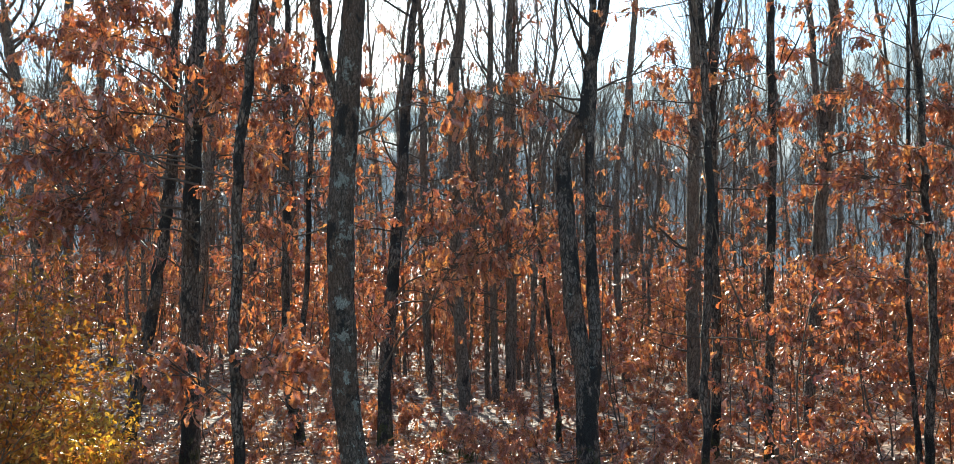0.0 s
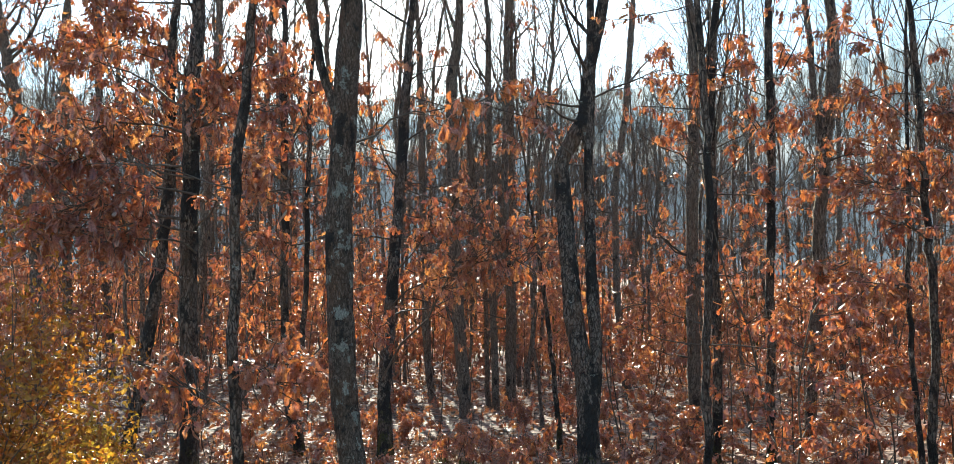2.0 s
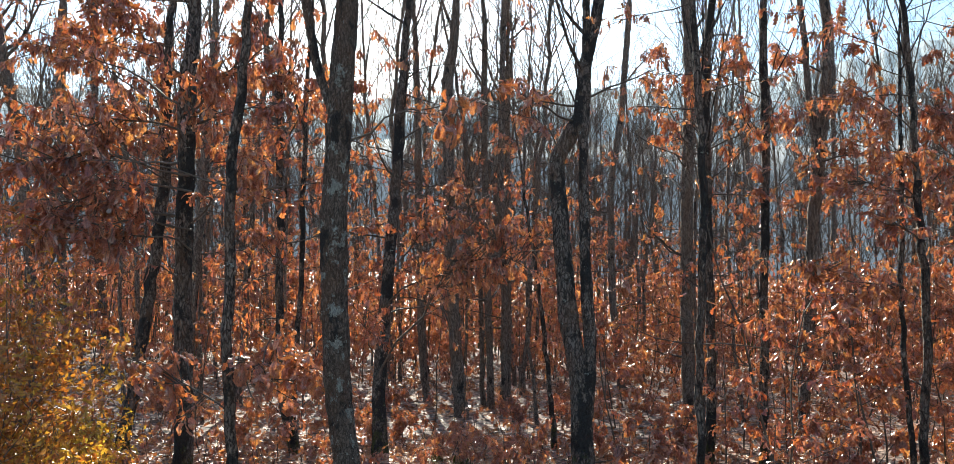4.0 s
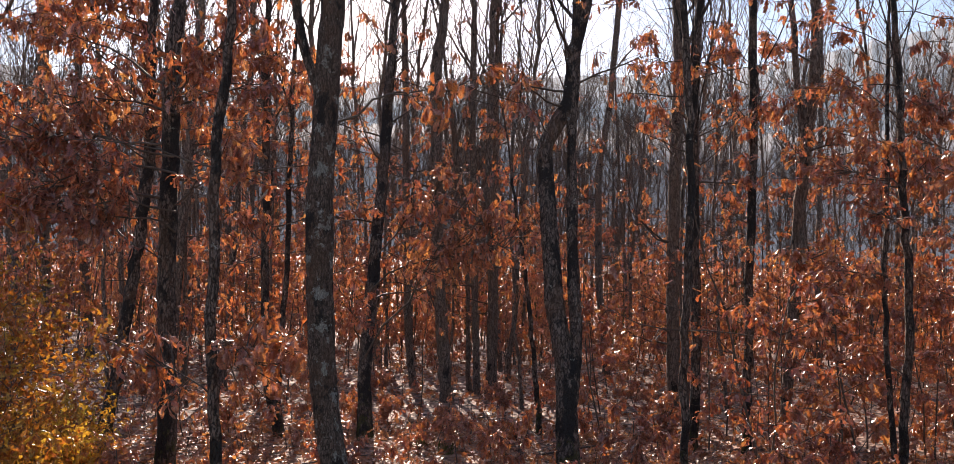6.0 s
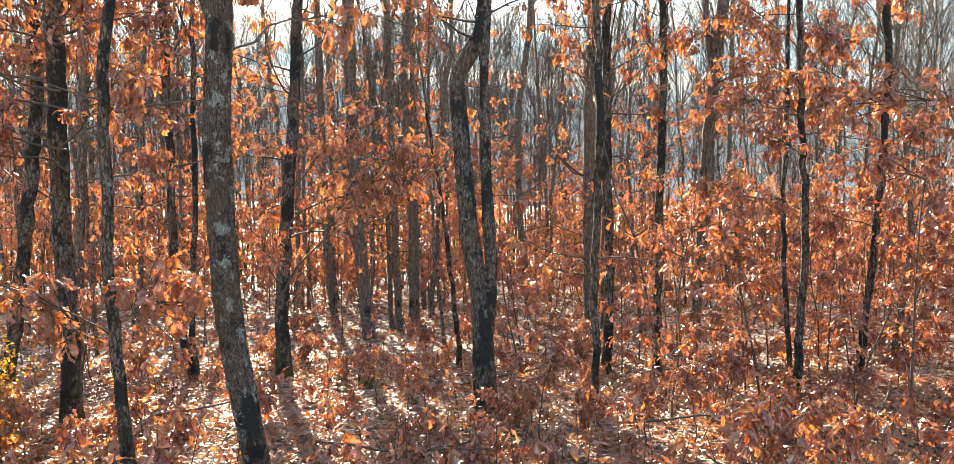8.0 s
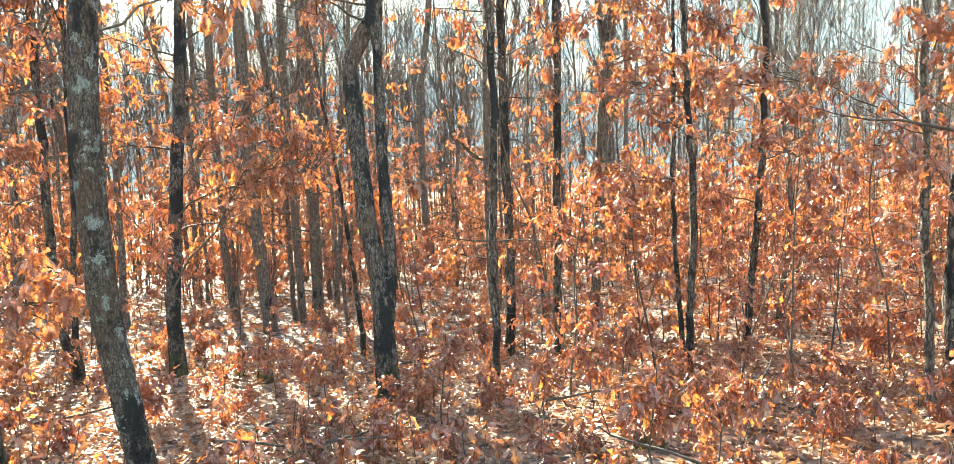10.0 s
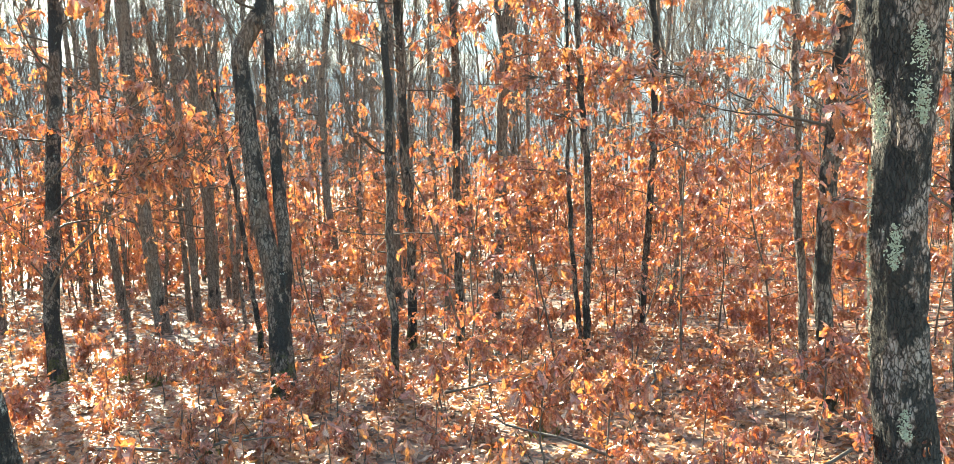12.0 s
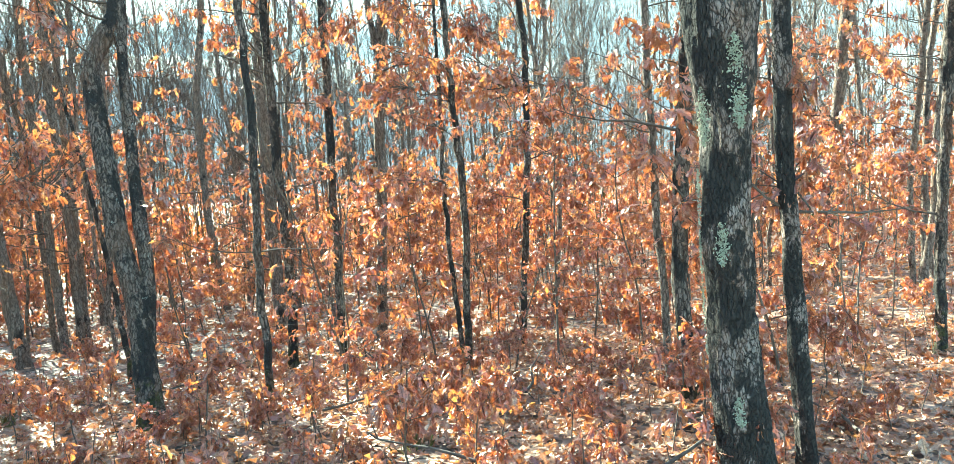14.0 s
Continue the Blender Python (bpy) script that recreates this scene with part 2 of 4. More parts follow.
class Tubes:
    """Gathers round, tapering, bending wood into one mesh."""

    def __init__(self):
        self.v, self.f, self.n = [], [], 0

    def add(self, pts, radii, sides=6, rough=0.0, rng=None, ridges=0.0):
        pts, radii = np.asarray(pts, float), np.asarray(radii, float)
        tang = unit(np.gradient(pts, axis=0))
        ref = np.array([1.0, 0.13, 0.0]) if abs(tang[0][0]) < 0.8 else np.array([0.0, 1.0, 0.1])
        a = unit(np.cross(tang, ref))
        b = np.cross(tang, a)
        ang = np.linspace(0, 2 * np.pi, sides, endpoint=False)
        rr = np.repeat(radii[:, None], sides, 1)
        if rough:
            rr = rr * (1 + rough * rng.normal(0, 1, rr.shape) * (0.25 if ridges else 1))
        if ridges:
            for cols, step, much in ((sides // 3, 3, 1.0), (sides // 8, 5, 1.2), (5, 9, 2.0)):
                rows = len(radii) // step + 2
                grid = rng.normal(0, 1, (rows, cols))
                u, w = np.arange(len(radii)) / step, np.arange(sides) / sides * cols
                i0, j0 = u.astype(int), w.astype(int)
                fu, fw = (u - i0)[:, None], (w - j0)[None]
                j1 = (j0 + 1) % cols
                g = (grid[i0][:, j0] * (1 - fw) + grid[i0][:, j1] * fw) * (1 - fu) + (grid[i0 + 1][:, j0] * (1 - fw) + grid[i0 + 1][:, j1] * fw) * fu
                rr = rr + ridges * much * g
        ring = pts[:, None] + rr[..., None] * (np.cos(ang)[None, :, None] * a[:, None] + np.sin(ang)[None, :, None] * b[:, None])
        k = len(pts)
        i = np.arange(k - 1)[:, None] * sides + np.arange(sides)[None]
        j = np.arange(k - 1)[:, None] * sides + (np.arange(sides)[None] + 1) % sides
        quads = np.stack([i, j, j + sides, i + sides], -1).reshape(-1, 4) + self.n
        self.v.append(ring.reshape(-1, 3))
        self.f.append(quads)
        self.n += k * sides

    def mesh(self, name, material):
        v, f = np.concatenate(self.v), np.concatenate(self.f)
        return raw_mesh(name, v, f.ravel(), np.full(len(f), 4), material, True)


def ribbed(right, ribs):
    """Outline points of a leaf with points along its midrib, and its faces. right: one edge from stalk to tip."""
    m = len(right)
    pts = np.array([(0, 0), *right, (1, 0), *[(x, -y) for x, y in right[::-1]], *[(x, 0) for x in ribs]])
    tip, rib = m + 1, list(range(2 * m + 2, 2 * m + 2 + len(ribs)))
    if len(ribs) < m:
        return pts, [[*range(tip + 1), *rib[::-1]], [tip, *range(tip + 1, 2 * m + 2), 0, *rib]]
    faces = []
    for edge in (list(range(1, tip)), list(range(2 * m + 1, tip, -1))):
        faces += [[0, edge[0], rib[0]], [edge[-1], tip, rib[-1]]]
        faces += [[edge[k], edge[k + 1], rib[k + 1], rib[k]] for k in range(m - 1)]
    return pts, faces


LOBES = [(0.16, 0.05), (0.24, 0.12), (0.29, 0.055), (0.38, 0.17), (0.44, 0.16), (0.48, 0.085), (0.57, 0.225), (0.65, 0.21), (0.69, 0.105), (0.79, 0.22), (0.90, 0.15)]
SHAPES = {"lobed": ribbed(LOBES, [x for x, _ in LOBES]),
          "medium": ribbed([(0.20, 0.11), (0.29, 0.05), (0.42, 0.18), (0.51, 0.08), (0.66, 0.24), (0.76, 0.11), (0.90, 0.17)], [0.5]),
          "crumpled": ribbed([(0.32, 0.19), (0.50, 0.08), (0.78, 0.25)], [0.5]),
          "simple": ribbed([(0.38, 0.15), (0.76, 0.21)], []),
          "oval": ribbed([(0.3, 0.24), (0.7, 0.2)], []),
          "blade": ribbed([(0.0, 0.012), (0.5, 0.016), (0.8, 0.01)], [])}


def leaf_mesh(name, place, ahead, face, size, material, rng, shape="lobed", curl=0.95):
    outline, faces = SHAPES[shape]
    n, k = len(place), len(outline)
    d = unit(ahead)
    s = unit(np.cross(face, d))
    u = np.cross(d, s)
    bend = rng.uniform(-0.2, 1.0, (n, 1)) * curl
    fold = rng.uniform(-0.75, 0.85, (n, 1))
    wide = rng.uniform(0.75, 1.2, (n, 1))
    x, y = outline[None, :, 0], outline[None, :, 1]
    twist = rng.normal(0, 0.5, (n, 1)) * y * x
    z = -bend * x ** 2 + fold * np.abs(y) + twist + 0.12 * np.sin(9 * x + 6 * y + rng.uniform(0, 6, (n, 1))) * np.abs(y) * 3
    x = x - 0.22 * np.abs(bend) * x ** 3
    v = place[:, None] + size[:, None, None] * (x[..., None] * d[:, None] + (y * wide)[..., None] * s[:, None] + z[..., None] * u[:, None])
    one = np.concatenate(faces)
    loops = (np.arange(n)[:, None] * k + one[None]).ravel()
    totals = np.tile([len(f) for f in faces], n)
    return raw_mesh(name, v.reshape(-1, 3), loops, totals, material, False, np.tile(outline, (n, 1)))


def rosettes(rng, tips, dirs, count, size, spread=0.10, droop=0.75):
    """Bunches of hanging leaves at twig tips: place, way, face and size of each leaf."""
    tips, dirs = np.asarray(tips), unit(np.asarray(dirs))
    each = np.maximum(rng.poisson(count, len(tips)), 2)
    at = np.repeat(np.arange(len(tips)), each)
    n = len(at)
    back = rng.uniform(0, 1, (n, 1)) ** 1.5 * spread
    out = unit(rng.normal(0, 1, (n, 3)) * (1, 1, 0.35))
    place = tips[at] - dirs[at] * back * 1.5 + out * spread * 0.08
    ahead = dirs[at] * 0.2 + out * 0.8 + np.array([0, 0, -1]) * rng.uniform(0.0, 1.6, (n, 1)) * droop
    face = rng.normal(0, 0.3, (n, 3)) + np.array([0, 0, 0.7]) + out * 0.7
    return place, ahead, face, size * rng.uniform(0.65, 1.2, n)


def part(name, mesh, parent, label="", kind=""):
    ob = new(name, mesh)
    ob.parent = parent
    return tagged(ob, label, kind=kind)


def rise(x, y):
    """Height of the forest floor: a gentle slope that falls away ahead and levels out far off."""
    far = np.clip(y, -2, 38)
    side = np.clip(x, -40, 40)
    z = -0.0914 * far - 0.0307 * side - 0.02 * np.clip(y - 38, 0, 60)
    return z + 0.035 * np.sin(1.9 * x + 0.7 * y) * np.cos(1.3 * y - 0.4 * x) * np.clip(np.hypot(x, y) - 1, 0, 1) * 0.8


def bent_line(knots, n):
    """A smooth line through a few knots."""
    k = np.asarray(knots, float)
    t = np.linspace(0, 1, len(k))
    s = np.linspace(0, 1, n)
    p = np.stack([np.interp(s, t, c) for c in k.T], -1)
    for _ in range(2):
        p[1:-1] = 0.25 * p[:-2] + 0.5 * p[1:-1] + 0.25 * p[2:]
    return p


def branch(rng, tubes, start, way, length, r, up=0.25, twigs=4, sides=5, depth=1, tips=None):
    """A crooked branch with side twigs. Collects twig tips for the leaves."""
    n = 6 if depth > 1 else 4
    p, d = [np.array(start)], unit(np.array(way, float))
    for _ in range(n - 1):
        d = unit(d + rng.normal(0, 0.16, 3) + np.array([0, 0, up * 0.18]))
        p.append(p[-1] + d * length / (n - 1))
    p = np.array(p)
    tubes.add(p, np.linspace(r, r * 0.3, n), sides)
    if tips is not None:
        tips.append((p[-1], d))
    for k in range(twigs):
        s = rng.uniform(0.25, 0.95)
        i = min(int(s * (n - 1)), n - 2)
        q = p[i] + (p[i + 1] - p[i]) * (s * (n - 1) - i)
        w = unit((p[i + 1] - p[i])) * 0.7 + unit(rng.normal(0, 1, 3)) * 0.8 + np.array([0, 0, 0.2])
        if depth > 1:
            branch(rng, tubes, q, w, length * rng.uniform(0.3, 0.5), r * 0.45, up, max(twigs - 1, 2), 3, depth - 1, tips)
        else:
            e = q + unit(w) * length * rng.uniform(0.15, 0.35)
            tubes.add([q, e], [max(r * 0.35, 0.0022), 0.0015], 3)
            if tips is not None:
                tips.append((e, w))


def oak(base, r0, r1, bends, height, seed, label, bark=None, limbs=12, first=1.6, leaf_low=0.9, leaf_high=4.3, leafy=0.24, stems=(), reach=1.0, shape="medium", sides=12, group="oak trees of the wood", lowlimbs=6, size=0.08, steep=1.1, twigs=4, crown=0.22, lean=0.0, girth=(), ridges=0.0, step=0.14, twiggy=7):
    """An oak: trunk through (height, sideways) bends, limbs, and dry leaves that still hang on it."""
    rng = np.random.default_rng(seed)
    x, y = base
    far = max(math.hypot(x, y), 1e-3)
    # oaks farther off take the paler bark, haze mixed into its colour
    bark = bark or (BARK_FAR if far > 8.8 else BARK)
    side = np.array([y, -x, 0]) / far if far > 0.01 else np.array([1.0, 0, 0])
    if shape == "medium" and far > 8.8:
        shape = "crumpled"
    tree = tagged(new("oak_tree"), label, "tree", group)
    tree.location = (x, y, float(rise(x, y)) - 0.03)

    def line(bends, r0, r1, height, foot=True):
        k = [np.zeros(3)] if foot else []
        eye = np.array([0.1 - x, 0.04 - y, 1.27 - tree.location[2]])
        for h, dx in bends:
            q = side * dx + np.array([0, 0, h + 0.03])
            k.append(eye + (q - eye) * (1 + lean * h / far))
        d = unit(k[-1] - k[max(-3, -len(k))]) * 0.75 + np.array([0, 0, 0.5])
        while k[-1][2] < height:
            d = unit(d + rng.normal(0, 0.07, 3) * (1, 1, 0.2))
            k.append(k[-1] + d * 0.7)
        k = np.array(k)
        length = np.concatenate([[0], np.cumsum(np.linalg.norm(np.diff(k, axis=0), axis=1))])
        s = np.linspace(0, length[-1], int(length[-1] / step) + 2)
        p = np.stack([np.interp(s, length, c) for c in k.T], -1)
        for _ in range(1):
            p[1:-1] = 0.25 * p[:-2] + 0.5 * p[1:-1] + 0.25 * p[2:]
        p[1:] += rng.normal(0, 0.006, (len(p) - 1, 3)) * (1, 1, 0) * (step / 0.14)
        seen = max(bends[-1][0], 1.0)
        r = np.interp(p[:, 2], [0, seen, height], [r0, r1, min(0.016, r1 * 0.5)])
        if girth:
            r *= np.interp(p[:, 2], [h for h, _ in girth], [g for _, g in girth])
        if foot:
            r *= 1 + 0.35 * np.exp(-p[:, 2] / 0.12)
        return p, r

    p, r = line(bends, r0, r1, height)
    trunk = Tubes()
    trunk.add(p, r, sides, 0.035, rng, ridges)
    part("trunk", trunk.mesh("trunk", bark), tree)
    lines = [(p, r)]
    for more, ra, rb, top in stems:
        q, rr = line(more, ra, rb, top, False)
        st = Tubes()
        st.add(q, rr, max(sides - 2, 6), 0.03, rng, ridges)
        part("stem", st.mesh("stem", bark), tree)
        lines.append((q, rr))
    low, high = [], []
    for k in range(limbs):
        q, rr = lines[k % len(lines)] if k > limbs // 2 else lines[0]
        h = rng.uniform(first, height * 0.93)
        if k < lowlimbs:
            h = rng.uniform(leaf_low, leaf_high)
        i = int(np.argmin(np.abs(q[:, 2] - h)))
        a = rng.uniform(0, 2 * np.pi)
        big = h > leaf_high
        way = np.array([np.cos(a), np.sin(a), steep if big else 0.25])
        limb, tips = Tubes(), []
        branch(rng, limb, q[i], way, reach * (rng.uniform(0.8, 1.9) if big else rng.uniform(0.5, 1.1)), max(rr[i] * (0.42 if big else 0.2), 0.005),
               0.5 if big else 0.1, twigs, 5 if r0 > 0.06 else 4, 2, tips)
        part("limb", limb.mesh("limb", bark if big else TWIG), tree)
        for t in tips:
            (low if t[0][2] < leaf_high + 0.4 else high).append(t)
    bare = Tubes()
    for _ in range(twiggy if height > 4.5 else 0):
        q, rr = lines[int(rng.integers(len(lines)))]
        i = int(np.argmin(np.abs(q[:, 2] - rng.uniform(3.0, height * 0.97))))
        a, up = rng.uniform(0, 2 * np.pi), rng.uniform(1.0, 2.6)
        d, p = unit(np.array([np.cos(a), np.sin(a), up])), [q[i]]
        for _ in range(4):
            d = unit(d + rng.normal(0, 0.14, 3) + (0, 0, 0.1))
            p.append(p[-1] + d * rng.uniform(0.2, 0.5) * reach)
        r = rng.uniform(0.006, 0.011)
        bare.add(p, np.linspace(r, 0.003, 5), 3)
        for k in (1, 2, 3):
            w = unit(d + rng.normal(0, 0.5, 3))
            bare.add([p[k], p[k] + w * rng.uniform(0.25, 0.6)], [r * 0.5, 0.002], 3)
    if bare.n:
        part("bare_crown", bare.mesh("bare_crown", bark), tree, "bare upright twigs", "stuff")
    tips = [t for t in low if rng.uniform() < leafy] + [t for t in high if rng.uniform() < leafy * crown]
    if tips:
        bunch = rosettes(rng, [t[0] for t in tips], [t[1] for t in tips], 9.5, size)
        part("crown", leaf_mesh("crown", *bunch, LEAF, rng, shape), tree, "dry orange-brown oak leaves", "stuff")
    return tree


def sapling(seed, height, branches, bunch, label, shape="lobed", size=0.12, spread=0.6, material=None, name="oak_sapling", lean=0.12, keep=1.0):
    """A young oak that keeps its dry leaves: a thin crooked stem, side branches and leaf bunches."""
    rng = np.random.default_rng(seed)
    thing = tagged(new(name), label, "sapling", "young oaks of the undergrowth")
    wood, tips = Tubes(), []
    d, p = np.array([rng.normal(0, lean), rng.normal(0, lean), 1.0]), [np.zeros(3)]
    n = 9
    for _ in range(n - 1):
        d = unit(d + rng.normal(0, 0.10, 3) + np.array([0, 0, 0.1]))
        p.append(p[-1] + d * height / (n - 1))
    p = np.array(p)
    r = 0.005 + 0.0026 * height
    wood.add(p, np.linspace(r, 0.003, n), 6)
    tips.append((p[-1], d))
    for k in range(branches):
        s = rng.uniform(0.22, 1.0)
        i = min(int(s * (n - 1)), n - 2)
        a = rng.uniform(0, 2 * np.pi)
        branch(rng, wood, p[i], (np.cos(a), np.sin(a), 0.45), spread * rng.uniform(0.5, 1.1) * (1.15 - 0.5 * s), r * 0.45, 0.1, 3, 3, 1, tips)
    part("stem", wood.mesh("stem", TWIG), thing)
    tips = [t for t in tips if rng.uniform() <= keep] or tips[:2]
    b = rosettes(rng, [t[0] for t in tips], [t[1] for t in tips], bunch, size, 0.09)
    part("foliage", leaf_mesh("foliage", *b, material or LEAF, rng, shape), thing, "", "stuff")
    return thing


def at(x, y, turn=0.0, scale=1.0):
    return Matrix.Translation((x, y, float(rise(x, y)) - 0.015)) @ Matrix.Rotation(radians(turn), 4, "Z") @ Matrix.Diagonal((scale, scale, scale, 1))


# ---- ground: one sheet out to the horizon ----
def build_ground():
    u = np.linspace(-1, 1, 131)
    line = np.sign(u) * (30 * np.abs(u) + 1500 * np.abs(u) ** 9)
    gx, gy = np.meshgrid(line, line + 8.0 * (1 - np.abs(u)))
    rng = np.random.default_rng(3)
    gz = rise(gx, gy) + rng.normal(0, 0.012, gx.shape)
    n = len(u)
    i = (np.arange(n - 1)[:, None] * n + np.arange(n - 1)[None]).ravel()
    quads = np.stack([i, i + 1, i + n + 1, i + n], -1)
    me = raw_mesh("ground", np.stack([gx, gy, gz], -1).reshape(-1, 3), quads.ravel(), np.full(len(quads), 4), SOIL, True)
    tagged(new("ground", me), "brown forest floor of soil and leaf mould", "ground", kind="structure")


build_ground()


def build_ridge(label, dist, heights, colour, glow, seed):
    """A wooded ridge across the valley, its air haze painted in as pale emission. heights: (bearing, degrees above the
    eye).
    """
    m, t, b = shader("distant_woods")
    co = t.nodes.new("ShaderNodeTexCoord").outputs["Object"]
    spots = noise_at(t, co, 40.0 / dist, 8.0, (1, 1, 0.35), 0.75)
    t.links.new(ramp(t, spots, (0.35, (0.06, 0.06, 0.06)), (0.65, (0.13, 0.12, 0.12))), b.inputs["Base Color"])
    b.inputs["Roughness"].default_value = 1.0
    # emission carries the pale distance haze; the slope itself is no light
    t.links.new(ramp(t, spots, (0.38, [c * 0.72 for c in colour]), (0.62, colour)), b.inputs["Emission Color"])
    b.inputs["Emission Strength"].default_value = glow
    rng = np.random.default_rng(seed)
    ang = np.radians(np.linspace(-75, 85, 420))
    el = np.interp(np.degrees(ang), [h for h, _ in heights], [e for _, e in heights]) + 0.3 * np.sin(ang * 9 + seed) + rng.normal(0, 0.10, len(ang))
    top = dist * 1.25 * np.tan(np.radians(el))
    verts, n = [], len(ang)
    for far, high in ((0.8, 0.0), (1.0, 0.55), (1.25, 1.0), (1.5, 0.8)):
        verts.append(np.stack([dist * far * np.sin(ang), dist * far * np.cos(ang), top * high - 20 * (high == 0)], -1))
    i = (np.arange(3)[:, None] * n + np.arange(n - 1)[None]).ravel()
    quads = np.stack([i, i + 1, i + n + 1, i + n], -1)
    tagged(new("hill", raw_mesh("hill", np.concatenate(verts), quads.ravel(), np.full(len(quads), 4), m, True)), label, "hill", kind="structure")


build_ridge("wooded ridge beyond the valley, pale blue haze painted as glow", 640, ((-75, 10.5), (-28, 10.8), (0, 11.9), (18, 12.3), (30, 13.6), (45, 14.5), (85, 14.0)), (0.62, 0.74, 0.81), 0.23, 1)
build_ridge("wooded slope across the valley, grey haze painted as glow", 260, ((-75, 8.0), (-20, 8.3), (10, 8.6), (30, 7.5), (50, 5.5), (85, 6.0)), (0.56, 0.62, 0.68), 0.14, 2)


# ---- leaf litter on the floor ----
def litter(name, count, near, reach, half, size, shape, seed):
    rng = np.random.default_rng(seed)
    d = near + (reach - near) * rng.uniform(0, 1, count) ** 0.75
    a = rng.uniform(-half[0], half[1], count)
    x, y = d * np.sin(a), d * np.cos(a)
    place = np.stack([x, y, rise(x, y) + rng.uniform(0.004, 0.045, count)], -1)
    way = np.stack([rng.normal(0, 1, count), rng.normal(0, 1, count), rng.normal(0.05, 0.22, count)], -1)
    face = rng.normal(0, 0.38, (count, 3)) + (0, 0, 1)
    me = leaf_mesh(name, place, way, face, size * rng.uniform(0.6, 1.25, count), LITTER, rng, shape, 0.7)
    tagged(new(name, me), "fallen brown oak leaves lying thick on the forest floor", "leaf litter", kind="stuff")


litter("leaf_litter", 36000, 1.3, 8.5, (0.70, 1.2), 0.075, "crumpled", 11)
litter("leaf_litter", 18000, 8.3, 22.0, (0.72, 1.2), 0.115, "simple", 12)

# ---- the oaks that stand nearest ----
DARK, GREY = "slender oak with dark furrowed bark and hanging dry leaves", "oak trunk with grey lichen-spotted bark, leaning slightly"
OAK_H2 = oak((-3.24, 6.94), 0.059, 0.054, ((0.64, 0.12), (1.55, 0.24), (2.62, 0.37)), 5.2, 101, "leaning young oak with black bark", leafy=0.9, crown=0.7, lowlimbs=6, leaf_low=1.8, limbs=12, reach=1.1)
OAK_H = oak((-2.15, 5.58), 0.070, 0.061, ((0.6, 0.01), (1.03, 0.0), (1.72, 0.01), (2.97, 0.02)), 5.6, 102, "straight oak with blackened bark", leafy=0.9, crown=0.7, lowlimbs=6, leaf_low=1.9, limbs=12, reach=1.1)
oak((-3.43, 8.99), 0.056, 0.053, ((1.09, 0.04), (2.54, 0.15), (4.05, 0.25)), 6.4, 103, DARK, leafy=0.7, crown=0.7)
OAK_S = oak((-1.35, 4.33), 0.034, 0.029, ((0.54, -0.03), (1.16, -0.07), (1.56, -0.04), (2.12, -0.05), (2.6, 0.01)), 4.4, 104, "thin crooked oak stem", limbs=7)
OAK_I = oak((-1.76, 7.43), 0.041, 0.035, ((0.49, -0.11), (1.31, -0.15), (1.89, -0.14), (3.58, -0.15)), 5.6, 105, "twin-stemmed thin oak with dark bark", leafy=0.7, crown=0.7, stems=((((0.0, 0.02), (0.5, -0.02), (1.5, 0.06), (3.4, 0.1)), 0.03, 0.024, 6.0),))
OAK_A = oak((-0.57, 3.98), 0.068, 0.066, ((0.2, -0.03), (0.6, -0.09), (0.98, -0.14), (1.76, -0.16), (2.52, -0.12)), 5.4, 106, GREY, bark=BARK_PALE, limbs=4, first=2.9, leaf_low=1.9, leaf_high=2.6, lowlimbs=0, sides=48, ridges=0.0022, step=0.05,
    stems=((((2.35, -0.14), (2.6, -0.24), (3.2, -0.34)), 0.032, 0.026, 5.5),))
OAK_D = oak((-0.89, 7.28), 0.068, 0.056, ((0.61, -0.02), (1.31, 0.04), (2.57, 0.16), (3.59, 0.23)), 6.4, 107, lean=0.3, label="tall oak with dark bark and a pale lichen spot")
oak((-0.14, 10.14), 0.083, 0.080, ((0.75, -0.07), (1.74, -0.13), (2.8, -0.16), (4.55, -0.19)), 7.2, 108, "straight grey-brown oak trunk among saplings")
oak((0.28, 11.22), 0.055, 0.050, ((1.07, -0.02), (2.25, -0.06), (4.92, -0.09)), 7.6, 109, DARK)
oak((0.56, 11.63), 0.048, 0.043, ((1.53, 0.01), (3.23, 0.0), (5.06, 0.01)), 7.2, 110, DARK)
oak((-0.72, 12.17), 0.059, 0.054, ((0.85, -0.1), (2.8, -0.15), (5.18, -0.17)), 7.9, 111, DARK)
oak((0.88, 7.95), 0.030, 0.020, ((0.67, -0.05), (1.33, -0.12), (2.11, -0.22)), 3.2, 112, "thin leaning oak stem", limbs=5)
OAK_B = oak((0.86, 5.69), 0.086, 0.062, ((0.55, -0.02), (0.94, -0.04), (1.41, -0.11), (2.06, -0.16), (2.58, -0.2), (2.76, -0.1), (2.92, 0.0), (3.3, 0.03)), 5.9, 113, lean=0.28,
    label="forked oak with black bark and a crooked knee", limbs=8, first=3.0, leaf_low=2.7, leaf_high=3.3, lowlimbs=2, sides=44, ridges=0.0026, step=0.05,
    stems=((((0.62, 0.02), (0.93, 0.045), (1.31, 0.05), (1.78, 0.02), (2.65, 0.01), (3.3, 0.04)), 0.056, 0.042, 6.5),))
